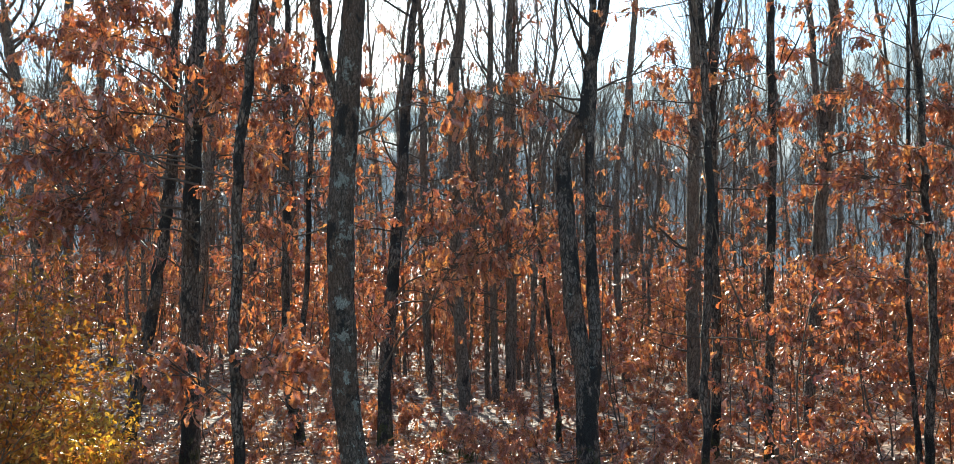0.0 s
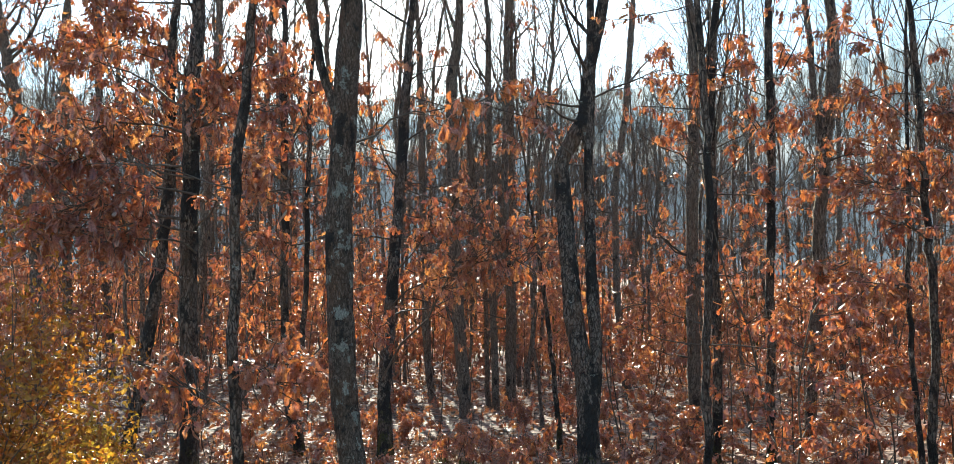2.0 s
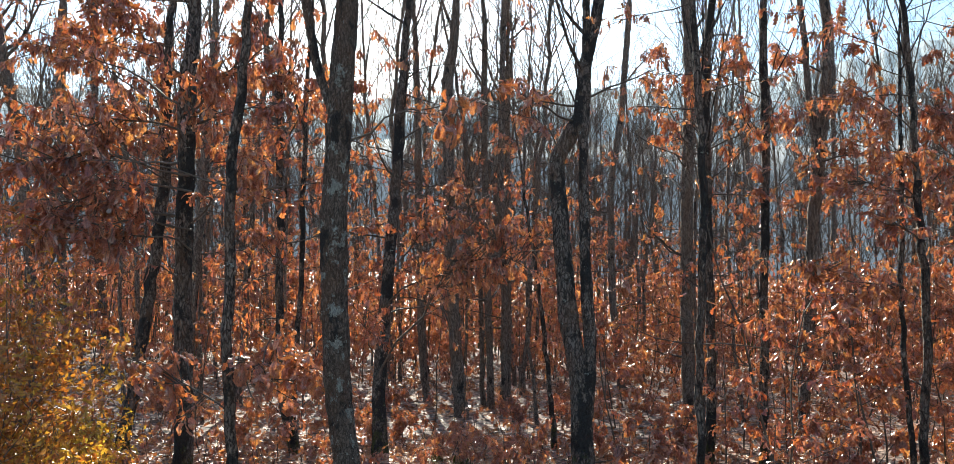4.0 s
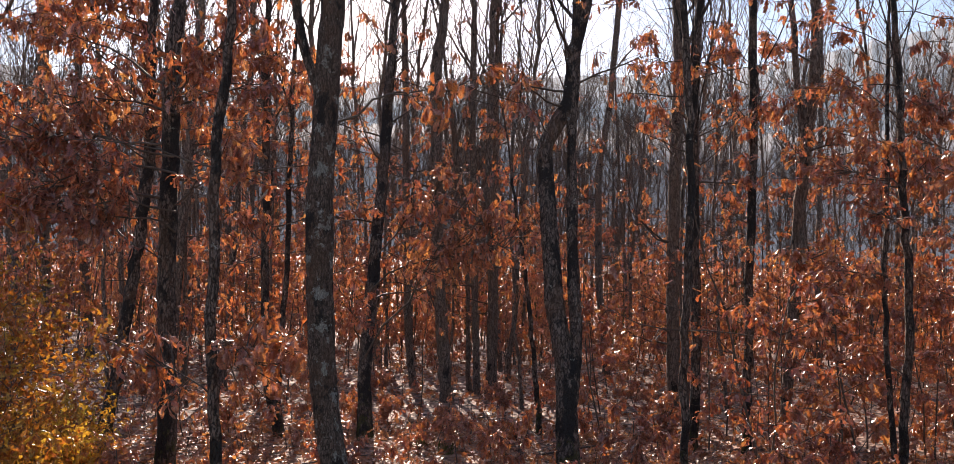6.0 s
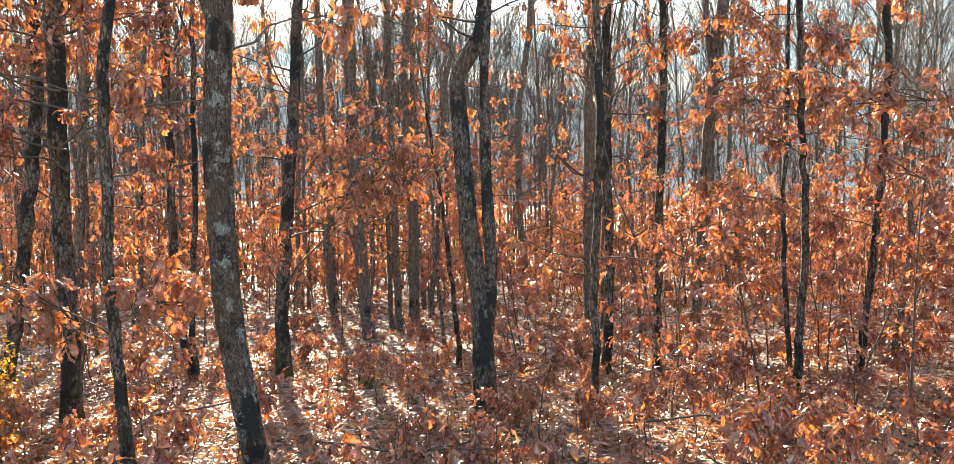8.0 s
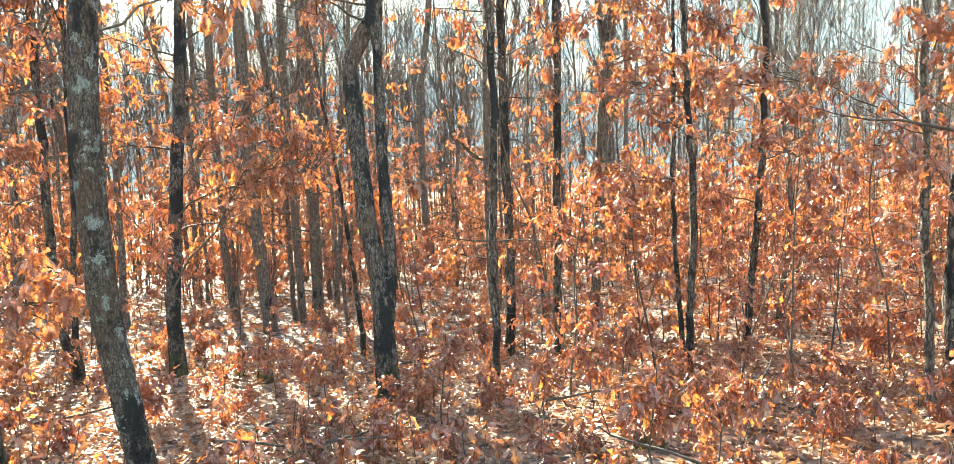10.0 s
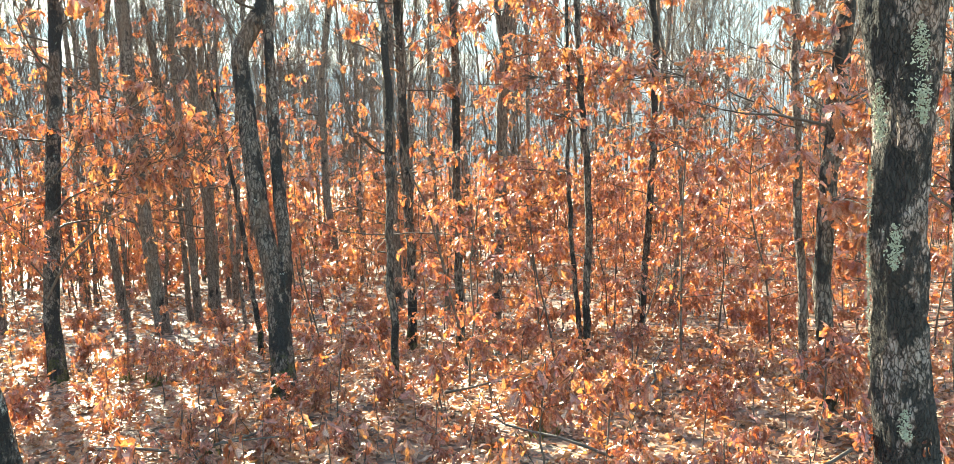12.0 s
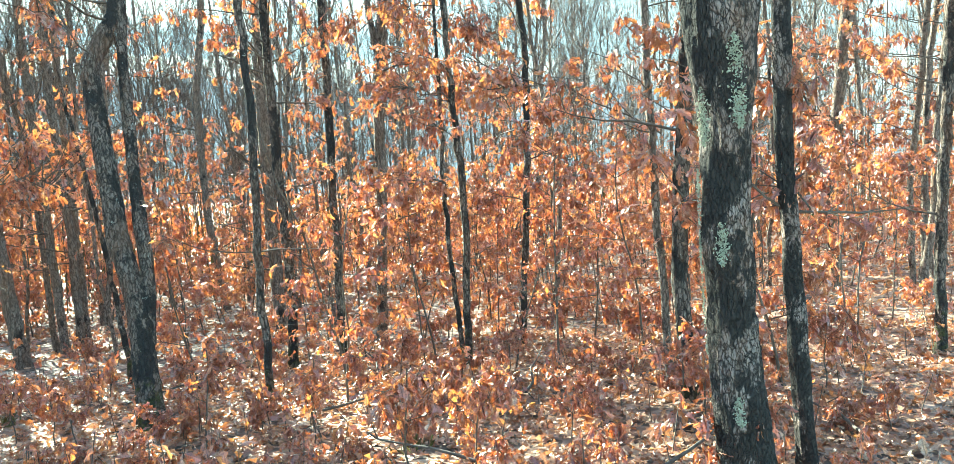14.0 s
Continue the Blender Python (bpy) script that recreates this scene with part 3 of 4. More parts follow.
oak((1.59, 5.31), 0.029, 0.027, ((0.41, 0.05), (0.87, 0.02), (1.32, 0.04), (2.19, 0.08), (3.05, 0.04)), 4.8, 114, "thin oak stem with a bent foot", limbs=6)
oak((2.30, 7.24), 0.049, 0.043, ((0.72, 0.03), (1.64, 0.02), (2.54, 0.0), (3.72, 0.0)), 6.4, 115, DARK)
oak((2.70, 9.30), 0.079, 0.071, ((1.35, -0.01), (2.43, -0.01), (4.4, 0.05)), 7.1, 116, "stout straight oak with pale brown bark")
OAK_F = oak((2.77, 7.09), 0.040, 0.040, ((1.03, 0.01), (1.93, 0.02), (2.82, 0.05), (3.69, 0.04)), 6.4, 117, "straight slim oak with dark spotted bark", limbs=6)
OAK_O = oak((3.60, 8.17), 0.060, 0.068, ((1.07, 0.07), (1.83, 0.13), (2.59, 0.16), (4.06, 0.31)), 6.9, 118, "forking oak with dark bark", leafy=0.7, crown=0.7, stems=((((3.2, 0.22), (3.6, 0.14), (4.3, 0.1)), 0.045, 0.035, 8.0),))
oak((6.88, 14.00), 0.049, 0.042, ((1.4, -0.07), (3.79, -0.04), (6.13, -0.01)), 8.0, 119, DARK)
OAK_L = oak((3.55, 5.90), 0.036, 0.027, ((0.71, 0.03), (1.33, 0.06), (2.35, 0.01), (3.34, -0.02)), 5.2, 120, DARK, leafy=0.7, crown=0.7, stems=((((0.0, -0.03), (0.7, -0.08), (1.6, -0.12), (2.6, -0.1)), 0.024, 0.018, 4.2),))
OAK_J = oak((4.45, 6.38), 0.036, 0.032, ((0.61, 0.04), (1.18, 0.1), (1.73, 0.14), (2.98, 0.18), (3.52, 0.14)), 6.0, 121, DARK, leafy=0.7, crown=0.7)
oak((5.64, 7.55), 0.034, 0.027, ((0.55, 0.07), (1.49, 0.17), (2.35, 0.09), (2.81, 0.01)), 4.8, 122, DARK, leafy=0.7, crown=0.7, limbs=6)
OAK_N = oak((4.04, 3.80), 0.029, 0.026, ((0.56, -0.01), (1.05, -0.04), (1.85, -0.07), (2.62, -0.08)), 4.8, 123, "thin straight young oak with smooth brown bark", limbs=7, bark=BARK_FAR)
OAK_M = oak((3.93, 3.49), 0.053, 0.050, ((0.56, -0.04), (1.06, -0.04), (1.62, -0.01), (2.5, 0.07)), 5.6, 124, DARK, limbs=6)
OAK_P = oak((3.345, 2.17), 0.040, 0.039, ((0.62, -0.03), (1.07, -0.055), (1.48, -0.075), (2.14, -0.075)), 5.2, 125, "oak trunk with black and lichen-banded bark", bark=BARK_OLD, limbs=6, first=2.2, lowlimbs=2, leaf_low=0.9, leaf_high=1.9, reach=0.7, sides=48, ridges=0.0022, step=0.05)
oak((10.12, 6.83), 0.080, 0.080, ((1.25, -0.06), (2.54, 0.06), (4.03, 0.2)), 6.4, 126, DARK, leafy=0.7, crown=0.7)
oak((6.27, 3.20), 0.042, 0.038, ((0.86, 0.0), (1.78, 0.04), (2.44, 0.06)), 5.2, 127, DARK, leafy=0.7, crown=0.7)
oak((9.22, 5.16), 0.036, 0.033, ((1.39, -0.03), (2.45, 0.07), (3.47, 0.16)), 5.2, 128, DARK, leafy=0.7, crown=0.7)
OAK_C = oak((2.71, 1.93), 0.118, 0.122, ((0.3, -0.02), (0.76, -0.06), (1.11, -0.07), (1.58, -0.07), (1.75, -0.075), (2.03, -0.09)), 4.8, 129, "thick old oak trunk with charred black patches and pale green lichen",
    bark=BARK_OLD, limbs=4, first=2.6, lowlimbs=0, leaf_high=2.6, girth=((0.0, 0.92), (0.5, 0.88), (0.62, 0.82), (0.95, 0.77), (1.1, 0.80), (1.35, 0.79), (1.6, 0.88), (1.75, 1.02), (2.05, 1.16), (3.0, 1.0)), sides=90, ridges=0.004, step=0.035)
oak((-8.39, 15.44), 0.10, 0.09, ((2.52, -0.09), (5.04, -0.15), (7.58, -0.1)), 8.1, 130, DARK, leafy=0.7, crown=0.7)
oak((-8.87, 15.23), 0.11, 0.10, ((2.48, -0.13), (4.71, -0.31), (6.88, -0.72)), 7.6, 131, "leaning oak with dark bark", leafy=0.7, crown=0.7)
oak((-7.69, 15.75), 0.08, 0.07, ((1.93, -0.13), (3.21, -0.25), (7.71, -0.29)), 8.2, 132, DARK, leafy=0.7, crown=0.7)
oak((3.19, 15.91), 0.078, 0.065, ((1.88, -0.19), (4.23, -0.22), (5.79, 0.02), (8.14, 0.22)), 8.6, 133, "branchy oak with crooked stem", limbs=12)
oak((0.47, 11.24), 0.055, 0.046, ((1.48, 0.03), (3.32, -0.04), (6.09, 0.03)), 7.6, 134, DARK)


# ---- leafy boughs that reach out from the near oaks ----
LEAF_SHAPES = []
for k in range(5):
    LEAF_SHAPES.append(leaf_mesh("leaf", np.zeros((1, 3)), np.array([[1.0, 0, 0]]), np.array([[0, 0.2 * k - 0.4, 1.0]]), np.ones(1), LEAF, np.random.default_rng(50 + k), "lobed"))


def bough(tree, start, end, r, seed, bunches=14, size=0.088, leaves=10, spread=0.28, single=False):
    """A long low branch of a tree, from start to end, with side twigs and bunches of dry leaves."""
    rng = np.random.default_rng(seed)
    o = np.array(tree.location)
    a, b = np.array(start) - o, np.array(end) - o
    span = np.linalg.norm(b - a)
    p = np.array([a + (b - a) * k / 6 + (rng.normal(0, 0.025, 3) * span + np.array([0, 0, 0.10 * span * math.sin(math.pi * k / 6)])) * (0 < k < 6) for k in range(7)])
    wood, tips = Tubes(), [(p[-1], b - a)]
    wood.add(p, np.linspace(r * 0.6, 0.003, 7), 6)
    for _ in range(bunches):
        s = rng.uniform(0.3, 1.0) * 6
        i = min(int(s), 5)
        q = p[i] + (p[i + 1] - p[i]) * (s - i)
        w = unit(b - a) * 0.6 + unit(rng.normal(0, 1, 3)) + np.array([0, 0, 0.1])
        e = q + w * rng.uniform(0.4, 1.1) * spread
        wood.add([q, (q + e) / 2 + rng.normal(0, 0.012, 3), e], [0.005, 0.004, 0.002], 3)
        tips.append((e, w))
    limb = part("limb", wood.mesh("limb", TWIG), tree)
    tufts = rosettes(rng, [t[0] for t in tips], [t[1] for t in tips], leaves, size)
    if not single:
        part("leaves", leaf_mesh("leaves", *tufts, LEAF, rng, "medium"), limb, "drooping rust-brown oak leaves", "stuff")
        return
    for p, d, n, z in zip(*tufts):
        d = unit(d)
        w = unit(np.cross(n, d))
        u = np.cross(d, w)
        leaf = part("leaf", LEAF_SHAPES[int(rng.integers(5))], limb)
        leaf.matrix_basis = Matrix([[d[k] * z, w[k] * z, u[k] * z, p[k]] for k in range(3)] + [[0, 0, 0, 1]])


bough(OAK_H, (-2.06, 5.5, 1.78), (-2.69, 4.80, 1.62), 0.016, 1, 25, size=0.098)
bough(OAK_H, (-2.08, 5.5, 2.21), (-2.66, 4.89, 2.15), 0.016, 2, 25, size=0.098)
bough(OAK_H, (-2.06, 5.5, 2.55), (-2.39, 4.97, 2.90), 0.014, 3, 22, size=0.098)
bough(OAK_H, (-2.06, 5.5, 2.33), (-1.60, 5.08, 2.60), 0.014, 4, 16, size=0.098)
bough(OAK_H, (-2.06, 5.5, 1.55), (-1.37, 4.99, 1.79), 0.012, 5, 14, size=0.098)
bough(OAK_H, (-2.06, 5.5, 1.35), (-2.41, 4.80, 1.42), 0.014, 6, 19, size=0.098)
bough(OAK_H, (-2.08, 5.5, 1.90), (-2.94, 4.69, 1.88), 0.016, 7, 25, size=0.098)
bough(OAK_H, (-2.06, 5.5, 1.50), (-2.72, 4.60, 1.38), 0.014, 8, 22, size=0.098)
bough(OAK_S, (-1.42, 4.35, 0.42), (-1.73, 4.26, 0.59), 0.009, 9, 12, single=True)
bough(OAK_S, (-1.43, 4.36, 0.52), (-0.91, 4.17, 0.77), 0.009, 10, 13, single=True)
bough(OAK_S, (-1.43, 4.36, 0.58), (-1.08, 4.08, 0.63), 0.008, 11, 10, single=True)
bough(OAK_A, (-0.66, 3.98, 1.93), (-0.05, 4.32, 2.17), 0.012, 12, 6, single=True)
bough(OAK_D, (-0.92, 7.25, 0.12), (0.21, 6.51, 1.50), 0.02, 13, 34, spread=0.4)
bough(OAK_D, (-0.90, 7.2, 0.30), (-1.07, 6.72, 0.85), 0.012, 14, 14, spread=0.35)
bough(OAK_D, (-0.85, 7.2, 0.8), (0.40, 6.37, 1.24), 0.016, 15, 34, spread=0.4)
bough(OAK_D, (-0.85, 7.2, 1.1), (-0.10, 6.5, 1.65), 0.014, 16, 28, spread=0.4)
bough(OAK_N, (4.06, 3.82, 1.33), (3.10, 4.76, 1.72), 0.010, 17, 12, single=True)
bough(OAK_N, (4.06, 3.82, 1.75), (3.75, 3.55, 1.95), 0.01, 18, 9, single=True)
bough(OAK_H2, (-3.24, 6.94, 2.98), (-3.73, 6.27, 3.10), 0.012, 40, 16)
bough(OAK_H2, (-3.24, 6.94, 2.95), (-3.22, 6.17, 3.07), 0.012, 41, 16)
bough(OAK_H2, (-3.24, 6.94, 2.40), (-2.72, 5.98, 2.52), 0.012, 42, 14)
bough(OAK_H2, (-3.24, 6.94, 2.34), (-3.77, 6.18, 2.46), 0.012, 43, 16)
bough(OAK_I, (-1.76, 7.43, 3.12), (-2.07, 6.57, 3.24), 0.010, 44, 12)
bough(OAK_I, (-1.76, 7.43, 2.84), (-1.64, 6.77, 2.96), 0.010, 45, 12)
bough(OAK_I, (-1.76, 7.43, 2.31), (-1.70, 6.58, 2.43), 0.010, 46, 10)
bough(OAK_H, (-2.15, 5.58, 2.21), (-1.73, 4.98, 2.33), 0.010, 47, 12)
bough(OAK_F, (2.77, 7.09, 2.81), (1.59, 6.77, 2.93), 0.010, 48, 12)
bough(OAK_F, (2.77, 7.09, 3.03), (2.52, 6.97, 3.15), 0.009, 49, 9)
bough(OAK_F, (2.77, 7.09, 2.49), (2.95, 6.98, 2.61), 0.009, 50, 8)
bough(OAK_O, (3.60, 8.17, 3.22), (3.21, 7.57, 3.34), 0.010, 51, 9)
bough(OAK_O, (3.60, 8.17, 2.76), (4.02, 7.47, 2.88), 0.012, 52, 13)
bough(OAK_J, (4.45, 6.38, 2.01), (3.49, 6.39, 2.13), 0.010, 53, 16)
bough(OAK_J, (4.45, 6.38, 2.34), (3.83, 6.18, 2.46), 0.010, 54, 18)
bough(OAK_J, (4.45, 6.38, 1.71), (3.60, 5.89, 1.83), 0.010, 55, 18)
bough(OAK_L, (3.55, 5.90, 1.75), (2.92, 5.79, 1.87), 0.010, 56, 14)
bough(OAK_L, (3.55, 5.90, 1.42), (3.30, 5.80, 1.54), 0.010, 57, 14)
bough(OAK_L, (3.55, 5.90, 2.01), (3.19, 5.79, 2.13), 0.010, 58, 14)
bough(OAK_L, (3.55, 5.90, 0.94), (3.02, 5.73, 1.06), 0.010, 59, 14)
bough(OAK_P, (3.37, 2.15, 1.38), (3.38, 2.26, 1.50), 0.008, 60, 9)
bough(OAK_P, (3.37, 2.15, 0.92), (3.29, 2.24, 1.04), 0.008, 61, 8)
bough(OAK_M, (3.93, 3.49, 1.31), (3.52, 3.07, 1.43), 0.009, 62, 12, single=True)
bough(OAK_M, (3.93, 3.49, 0.79), (3.53, 3.11, 0.91), 0.009, 63, 9, single=True)
bough(OAK_B, (0.72, 5.68, 2.1), (0.35, 5.45, 2.35), 0.01, 19, 7)


# ---- crusts of leafy lichen on the old trunk ----
LICHEN = plain_material("pale_green_lichen", (0.25, 0.255, 0.18), (0.47, 0.465, 0.36), 90.0, 0.95, 0.004)


def lichen_crust(tree, angle, low, high, width, seed, r=0.097):
    """Small overlapping flakes stuck to the bark, round one side of the trunk."""
    rng = np.random.default_rng(seed)
    n = int(7000 * (high - low) * width / 0.1)
    h = rng.uniform(low, high, n)
    keep = np.sin(h * 31 + seed) + np.sin(h * 13) > rng.uniform(-2.2, 0.9, n)
    h = h[keep]
    n = len(h)
    mid, half = (low + high) / 2, (high - low) / 2
    a = radians(angle) + rng.normal(0, 0.42, n) * width / r * np.sqrt(np.clip(1 - ((h - mid) / half) ** 2, 0.05, 1))
    axis = unit(np.array([-tree.location[0], -tree.location[1], 0]))
    side = np.array([-axis[1], axis[0], 0])
    out = np.cos(a)[:, None] * axis + np.sin(a)[:, None] * side
    lean = np.interp(h, (0.3, 0.76, 1.11, 1.58, 2.03), (-0.02, -0.06, -0.07, -0.07, -0.09))
    place = out * (r + 0.006) + side * lean[:, None] + np.column_stack([np.zeros((n, 2)), h])
    way = np.cross(out, rng.normal(0, 1, (n, 3)))
    me = leaf_mesh("lichen", place, way + out * 0.45, out + rng.normal(0, 0.35, (n, 3)), rng.uniform(0.005, 0.013, n), LICHEN, rng, "oval")
    part("lichen", me, tree, "crust of pale grey-green leafy lichen", "stuff")


lichen_crust(OAK_C, 33, 1.58, 1.92, 0.042, 1, 0.119)
lichen_crust(OAK_C, -33, 1.52, 1.74, 0.034, 2, 0.110)
lichen_crust(OAK_C, -66, 1.22, 1.44, 0.034, 3, 0.100)
lichen_crust(OAK_C, -4, 1.07, 1.24, 0.03, 4, 0.099)
lichen_crust(OAK_C, -72, 0.72, 1.2, 0.026, 5)
lichen_crust(OAK_C, 4, 0.46, 0.57, 0.026, 6, 0.105)

# ---- the wood behind: alike young oaks ----
KINDS = [oak((0.001, 0.0), r, r * 0.85, ((1.0, dx), (2.4, dx * 1.6), (3.6, dx * 2 + 0.1)), h, 200 + k, "tall slim oak of the thicket, half bare", bark=BARK_FAR, limbs=n, first=2.2,
             leafy=0.42, shape="simple", sides=6, leaf_low=0.7, leaf_high=3.1, lowlimbs=6, size=0.078, group="oaks of the wood behind", reach=1.25, steep=1.9, twigs=3, crown=0.05, step=0.36, twiggy=12)
         for k, (r, dx, h, n) in enumerate(((0.040, 0.1, 6.8, 20), (0.029, -0.1, 6.3, 18), (0.042, 0.05, 7.0, 21), (0.021, 0.18, 5.8, 17), (0.026, -0.2, 6.2, 18), (0.032, 0.0, 6.6, 20), (0.018, 0.05, 5.6, 16), (0.024, -0.05, 6.0, 18)))]


def build_wood():
    rng = np.random.default_rng(5)
    spots, used = [], set()
    while len(spots) < 150:
        d = 9.5 + 25 * rng.uniform() ** 0.85
        a = rng.uniform(-0.72, 1.2)
        x, y = d * math.sin(a), d * math.cos(a)
        if all(math.hypot(x - p, y - q) > 0.55 for p, q in spots):
            spots.append((x, y))
    for k, (x, y) in enumerate(spots):
        m = at(x, y, rng.uniform(0, 360), rng.uniform(0.85, 1.1) * (0.85 + 0.016 * math.hypot(x, y)))
        kind = KINDS[k % len(KINDS)]
        if kind.name not in used:
            used.add(kind.name)
            kind.matrix_basis = m
        else:
            copy_thing(kind, m)


build_wood()


def build_far_wood():
    """The rest of the wood, too far to tell stem from stem."""
    rng = np.random.default_rng(6)
    wood, tips = Tubes(), []
    for k in range(760):
        thin = k < 560
        d, a = rng.uniform(21, 44) if thin else rng.uniform(33, 68), rng.uniform(-0.75, 1.25)
        x, y = d * math.sin(a), d * math.cos(a)
        z, h = float(rise(np.array(x), np.array(y))), (0.30 * d + 2.2) * rng.uniform(0.8, 1.1) if thin else rng.uniform(9.0, 14.0)
        lean = rng.normal(0, 0.25, 2)
        top = np.array([x + lean[0], y + lean[1], z + h])
        p = bent_line([(x, y, z), (x + rng.normal(0, 0.15), y, z + h * 0.4), top], 6)
        wood.add(p, np.linspace(rng.uniform(0.014, 0.028) if thin else rng.uniform(0.04, 0.09), 0.006 if thin else 0.014, 6), 4)
        for _ in range(14):
            s = rng.uniform(0.35, 0.98)
            q = p[min(int(s * 5), 4)]
            b = rng.uniform(0, 2 * np.pi)
            e = q + np.array([np.cos(b) * 0.8, np.sin(b) * 0.8, rng.uniform(1.0, 2.4)]) * rng.uniform(0.6, 1.3)
            wood.add([q, e], [0.011, 0.005] if thin else [0.02, 0.007], 3)
            for _ in range(3):
                w = (q + e) / 2 + rng.normal(0, 0.1, 3)
                wood.add([w, w + (e - q) * 0.4 + rng.normal(0, 0.3, 3)], [0.008, 0.004] if thin else [0.012, 0.005], 3)
        for _ in range(0 if thin else 18):
            q = np.array([x, y, z + rng.uniform(0.3, 5.0)]) + rng.normal(0, 0.8, 3) * (1, 1, 0.2)
            tips.append((q, rng.normal(0, 1, 3)))
    tagged(new("far_woodland", wood.mesh("far_woodland", BARK_FAR)), "thicket of thin bare oak stems far back in the wood", "woodland", kind="stuff")
    b = rosettes(rng, [t[0] for t in tips], [t[1] for t in tips], 3.2, 0.26, 0.3)
    tagged(new("far_foliage", leaf_mesh("far_foliage", *b, LEAF, rng, "simple")), "haze of dry orange oak leaves far back in the wood", "foliage", kind="stuff")


build_far_wood()

# ---- undergrowth: young oaks that keep their dry leaves ----
TALL, SMALL = "young oak sapling full of drooping orange-brown leaves", "low oak sprout with rust-brown leaves among the litter"
CLOSE_KINDS = [sapling(300 + k, h, n, 6, SMALL, "medium", 0.085, sp) for k, (h, n, sp) in enumerate(((0.5, 7, 0.3), (0.36, 6, 0.28), (0.7, 8, 0.34)))]
NEAR_KINDS = [sapling(310 + k, h, n, 10.5, TALL if h > 1 else SMALL, "crumpled", 0.074, sp) for k, (h, n, sp) in enumerate(
    ((1.5, 9, 0.55), (1.9, 11, 0.6), (1.1, 8, 0.5), (0.6, 7, 0.4), (2.4, 13, 0.65), (0.4, 6, 0.32)))]
FAR_KINDS = [sapling(320 + k, h, n, 9.5, TALL, "simple", 0.08, sp) for k, (h, n, sp) in enumerate(
    ((1.6, 11, 0.7), (2.2, 13, 0.8), (2.8, 15, 0.85), (1.2, 9, 0.6)))]
BARE_KINDS = [sapling(340 + k, h, n, 3, "thin half-bare oak sapling with a pale stem", "medium", 0.10, 0.4, keep=0.3) for k, (h, n) in enumerate(((2.2, 7), (1.6, 6), (2.9, 8)))]


def build_undergrowth():
    rng = np.random.default_rng(8)
    used = set()

    def put(kind, x, y, scale):
        m = at(x, y, rng.uniform(0, 360), scale)
        if kind.name not in used:
            used.add(kind.name)
            kind.matrix_basis = m
        else:
            copy_thing(kind, m)

    close = ((2.35, 2.55), (2.0, 2.45), (1.69, 3.0), (1.36, 3.6), (0.33, 5.0), (0.0, 6.0), (2.47, 3.9), (0.92, 4.0), (2.75, 3.2), (3.07, 4.5), (2.52, 4.6), (0.37, 5.3),
             (-0.24, 5.3), (0.55, 4.3), (1.63, 4.3), (2.17, 4.2), (2.83, 4.3), (3.6, 2.7), (4.2, 2.3), (-1.2, 5.0), (1.1, 4.8), (-0.4, 6.2), (3.2, 3.6), (4.6, 3.0))
    for k, (x, y) in enumerate(close):
        put(CLOSE_KINDS[k % 3], x, y, rng.uniform(0.65, 1.0))
    for _ in range(30):
        a = rng.uniform(-0.55, 1.05)
        d = rng.uniform(3.6 if a < 0.3 else 2.7, 6.0)
        put(CLOSE_KINDS[rng.integers(3)], d * math.sin(a), d * math.cos(a), rng.uniform(0.6, 0.95))
    for _ in range(60):
        d, a = rng.uniform(4.8, 11.5), rng.uniform(-0.68, 1.1)
        put(NEAR_KINDS[rng.choice([3, 3, 5, 5, 5])], d * math.sin(a), d * math.cos(a), rng.uniform(0.7, 1.1))
    for _ in range(9):
        d, a = rng.uniform(6.5, 10.0), rng.uniform(-0.68, 0.25)
        put(NEAR_KINDS[rng.choice([0, 2])], d * math.sin(a), d * math.cos(a), rng.uniform(0.8, 1.1))
    for _ in range(30):
        d, a = rng.uniform(6.8, 11.0), rng.uniform(0.27, 1.1)
        put(NEAR_KINDS[rng.choice([0, 1, 4])], d * math.sin(a), d * math.cos(a), rng.uniform(0.8, 1.15))
    for k in range(10):
        d, a = rng.uniform(5.2, 7.4), 0.40 + 0.062 * (k + rng.uniform(-0.4, 0.4))
        put(NEAR_KINDS[(1, 4, 0)[k % 3]], d * math.sin(a), d * math.cos(a), rng.uniform(0.95, 1.3))
    for _ in range(12):
        d, a = rng.uniform(6.0, 11.0), rng.uniform(-0.6, 1.1)
        put(BARE_KINDS[rng.integers(3)], d * math.sin(a), d * math.cos(a), rng.uniform(0.7, 1.1))
    for _ in range(105):
        a = rng.uniform(-0.7, 1.15)
        d = rng.uniform(12.0 if a < 0.3 else 10.0, 18.5)
        put(FAR_KINDS[rng.integers(4)], d * math.sin(a), d * math.cos(a), rng.uniform(0.7, 1.2))
    for _ in range(22):
        d, a = rng.uniform(12.5, 19.0), rng.uniform(-0.5, 0.12)
        put(FAR_KINDS[rng.integers(4)], d * math.sin(a), d * math.cos(a), rng.uniform(0.7, 1.1))
    for _ in range(9):
        d, a = rng.uniform(12.0, 17.0), rng.uniform(0.45, 1.1)
        put(FAR_KINDS[rng.integers(3)], d * math.sin(a), d * math.cos(a), rng.uniform(1.15, 1.6))


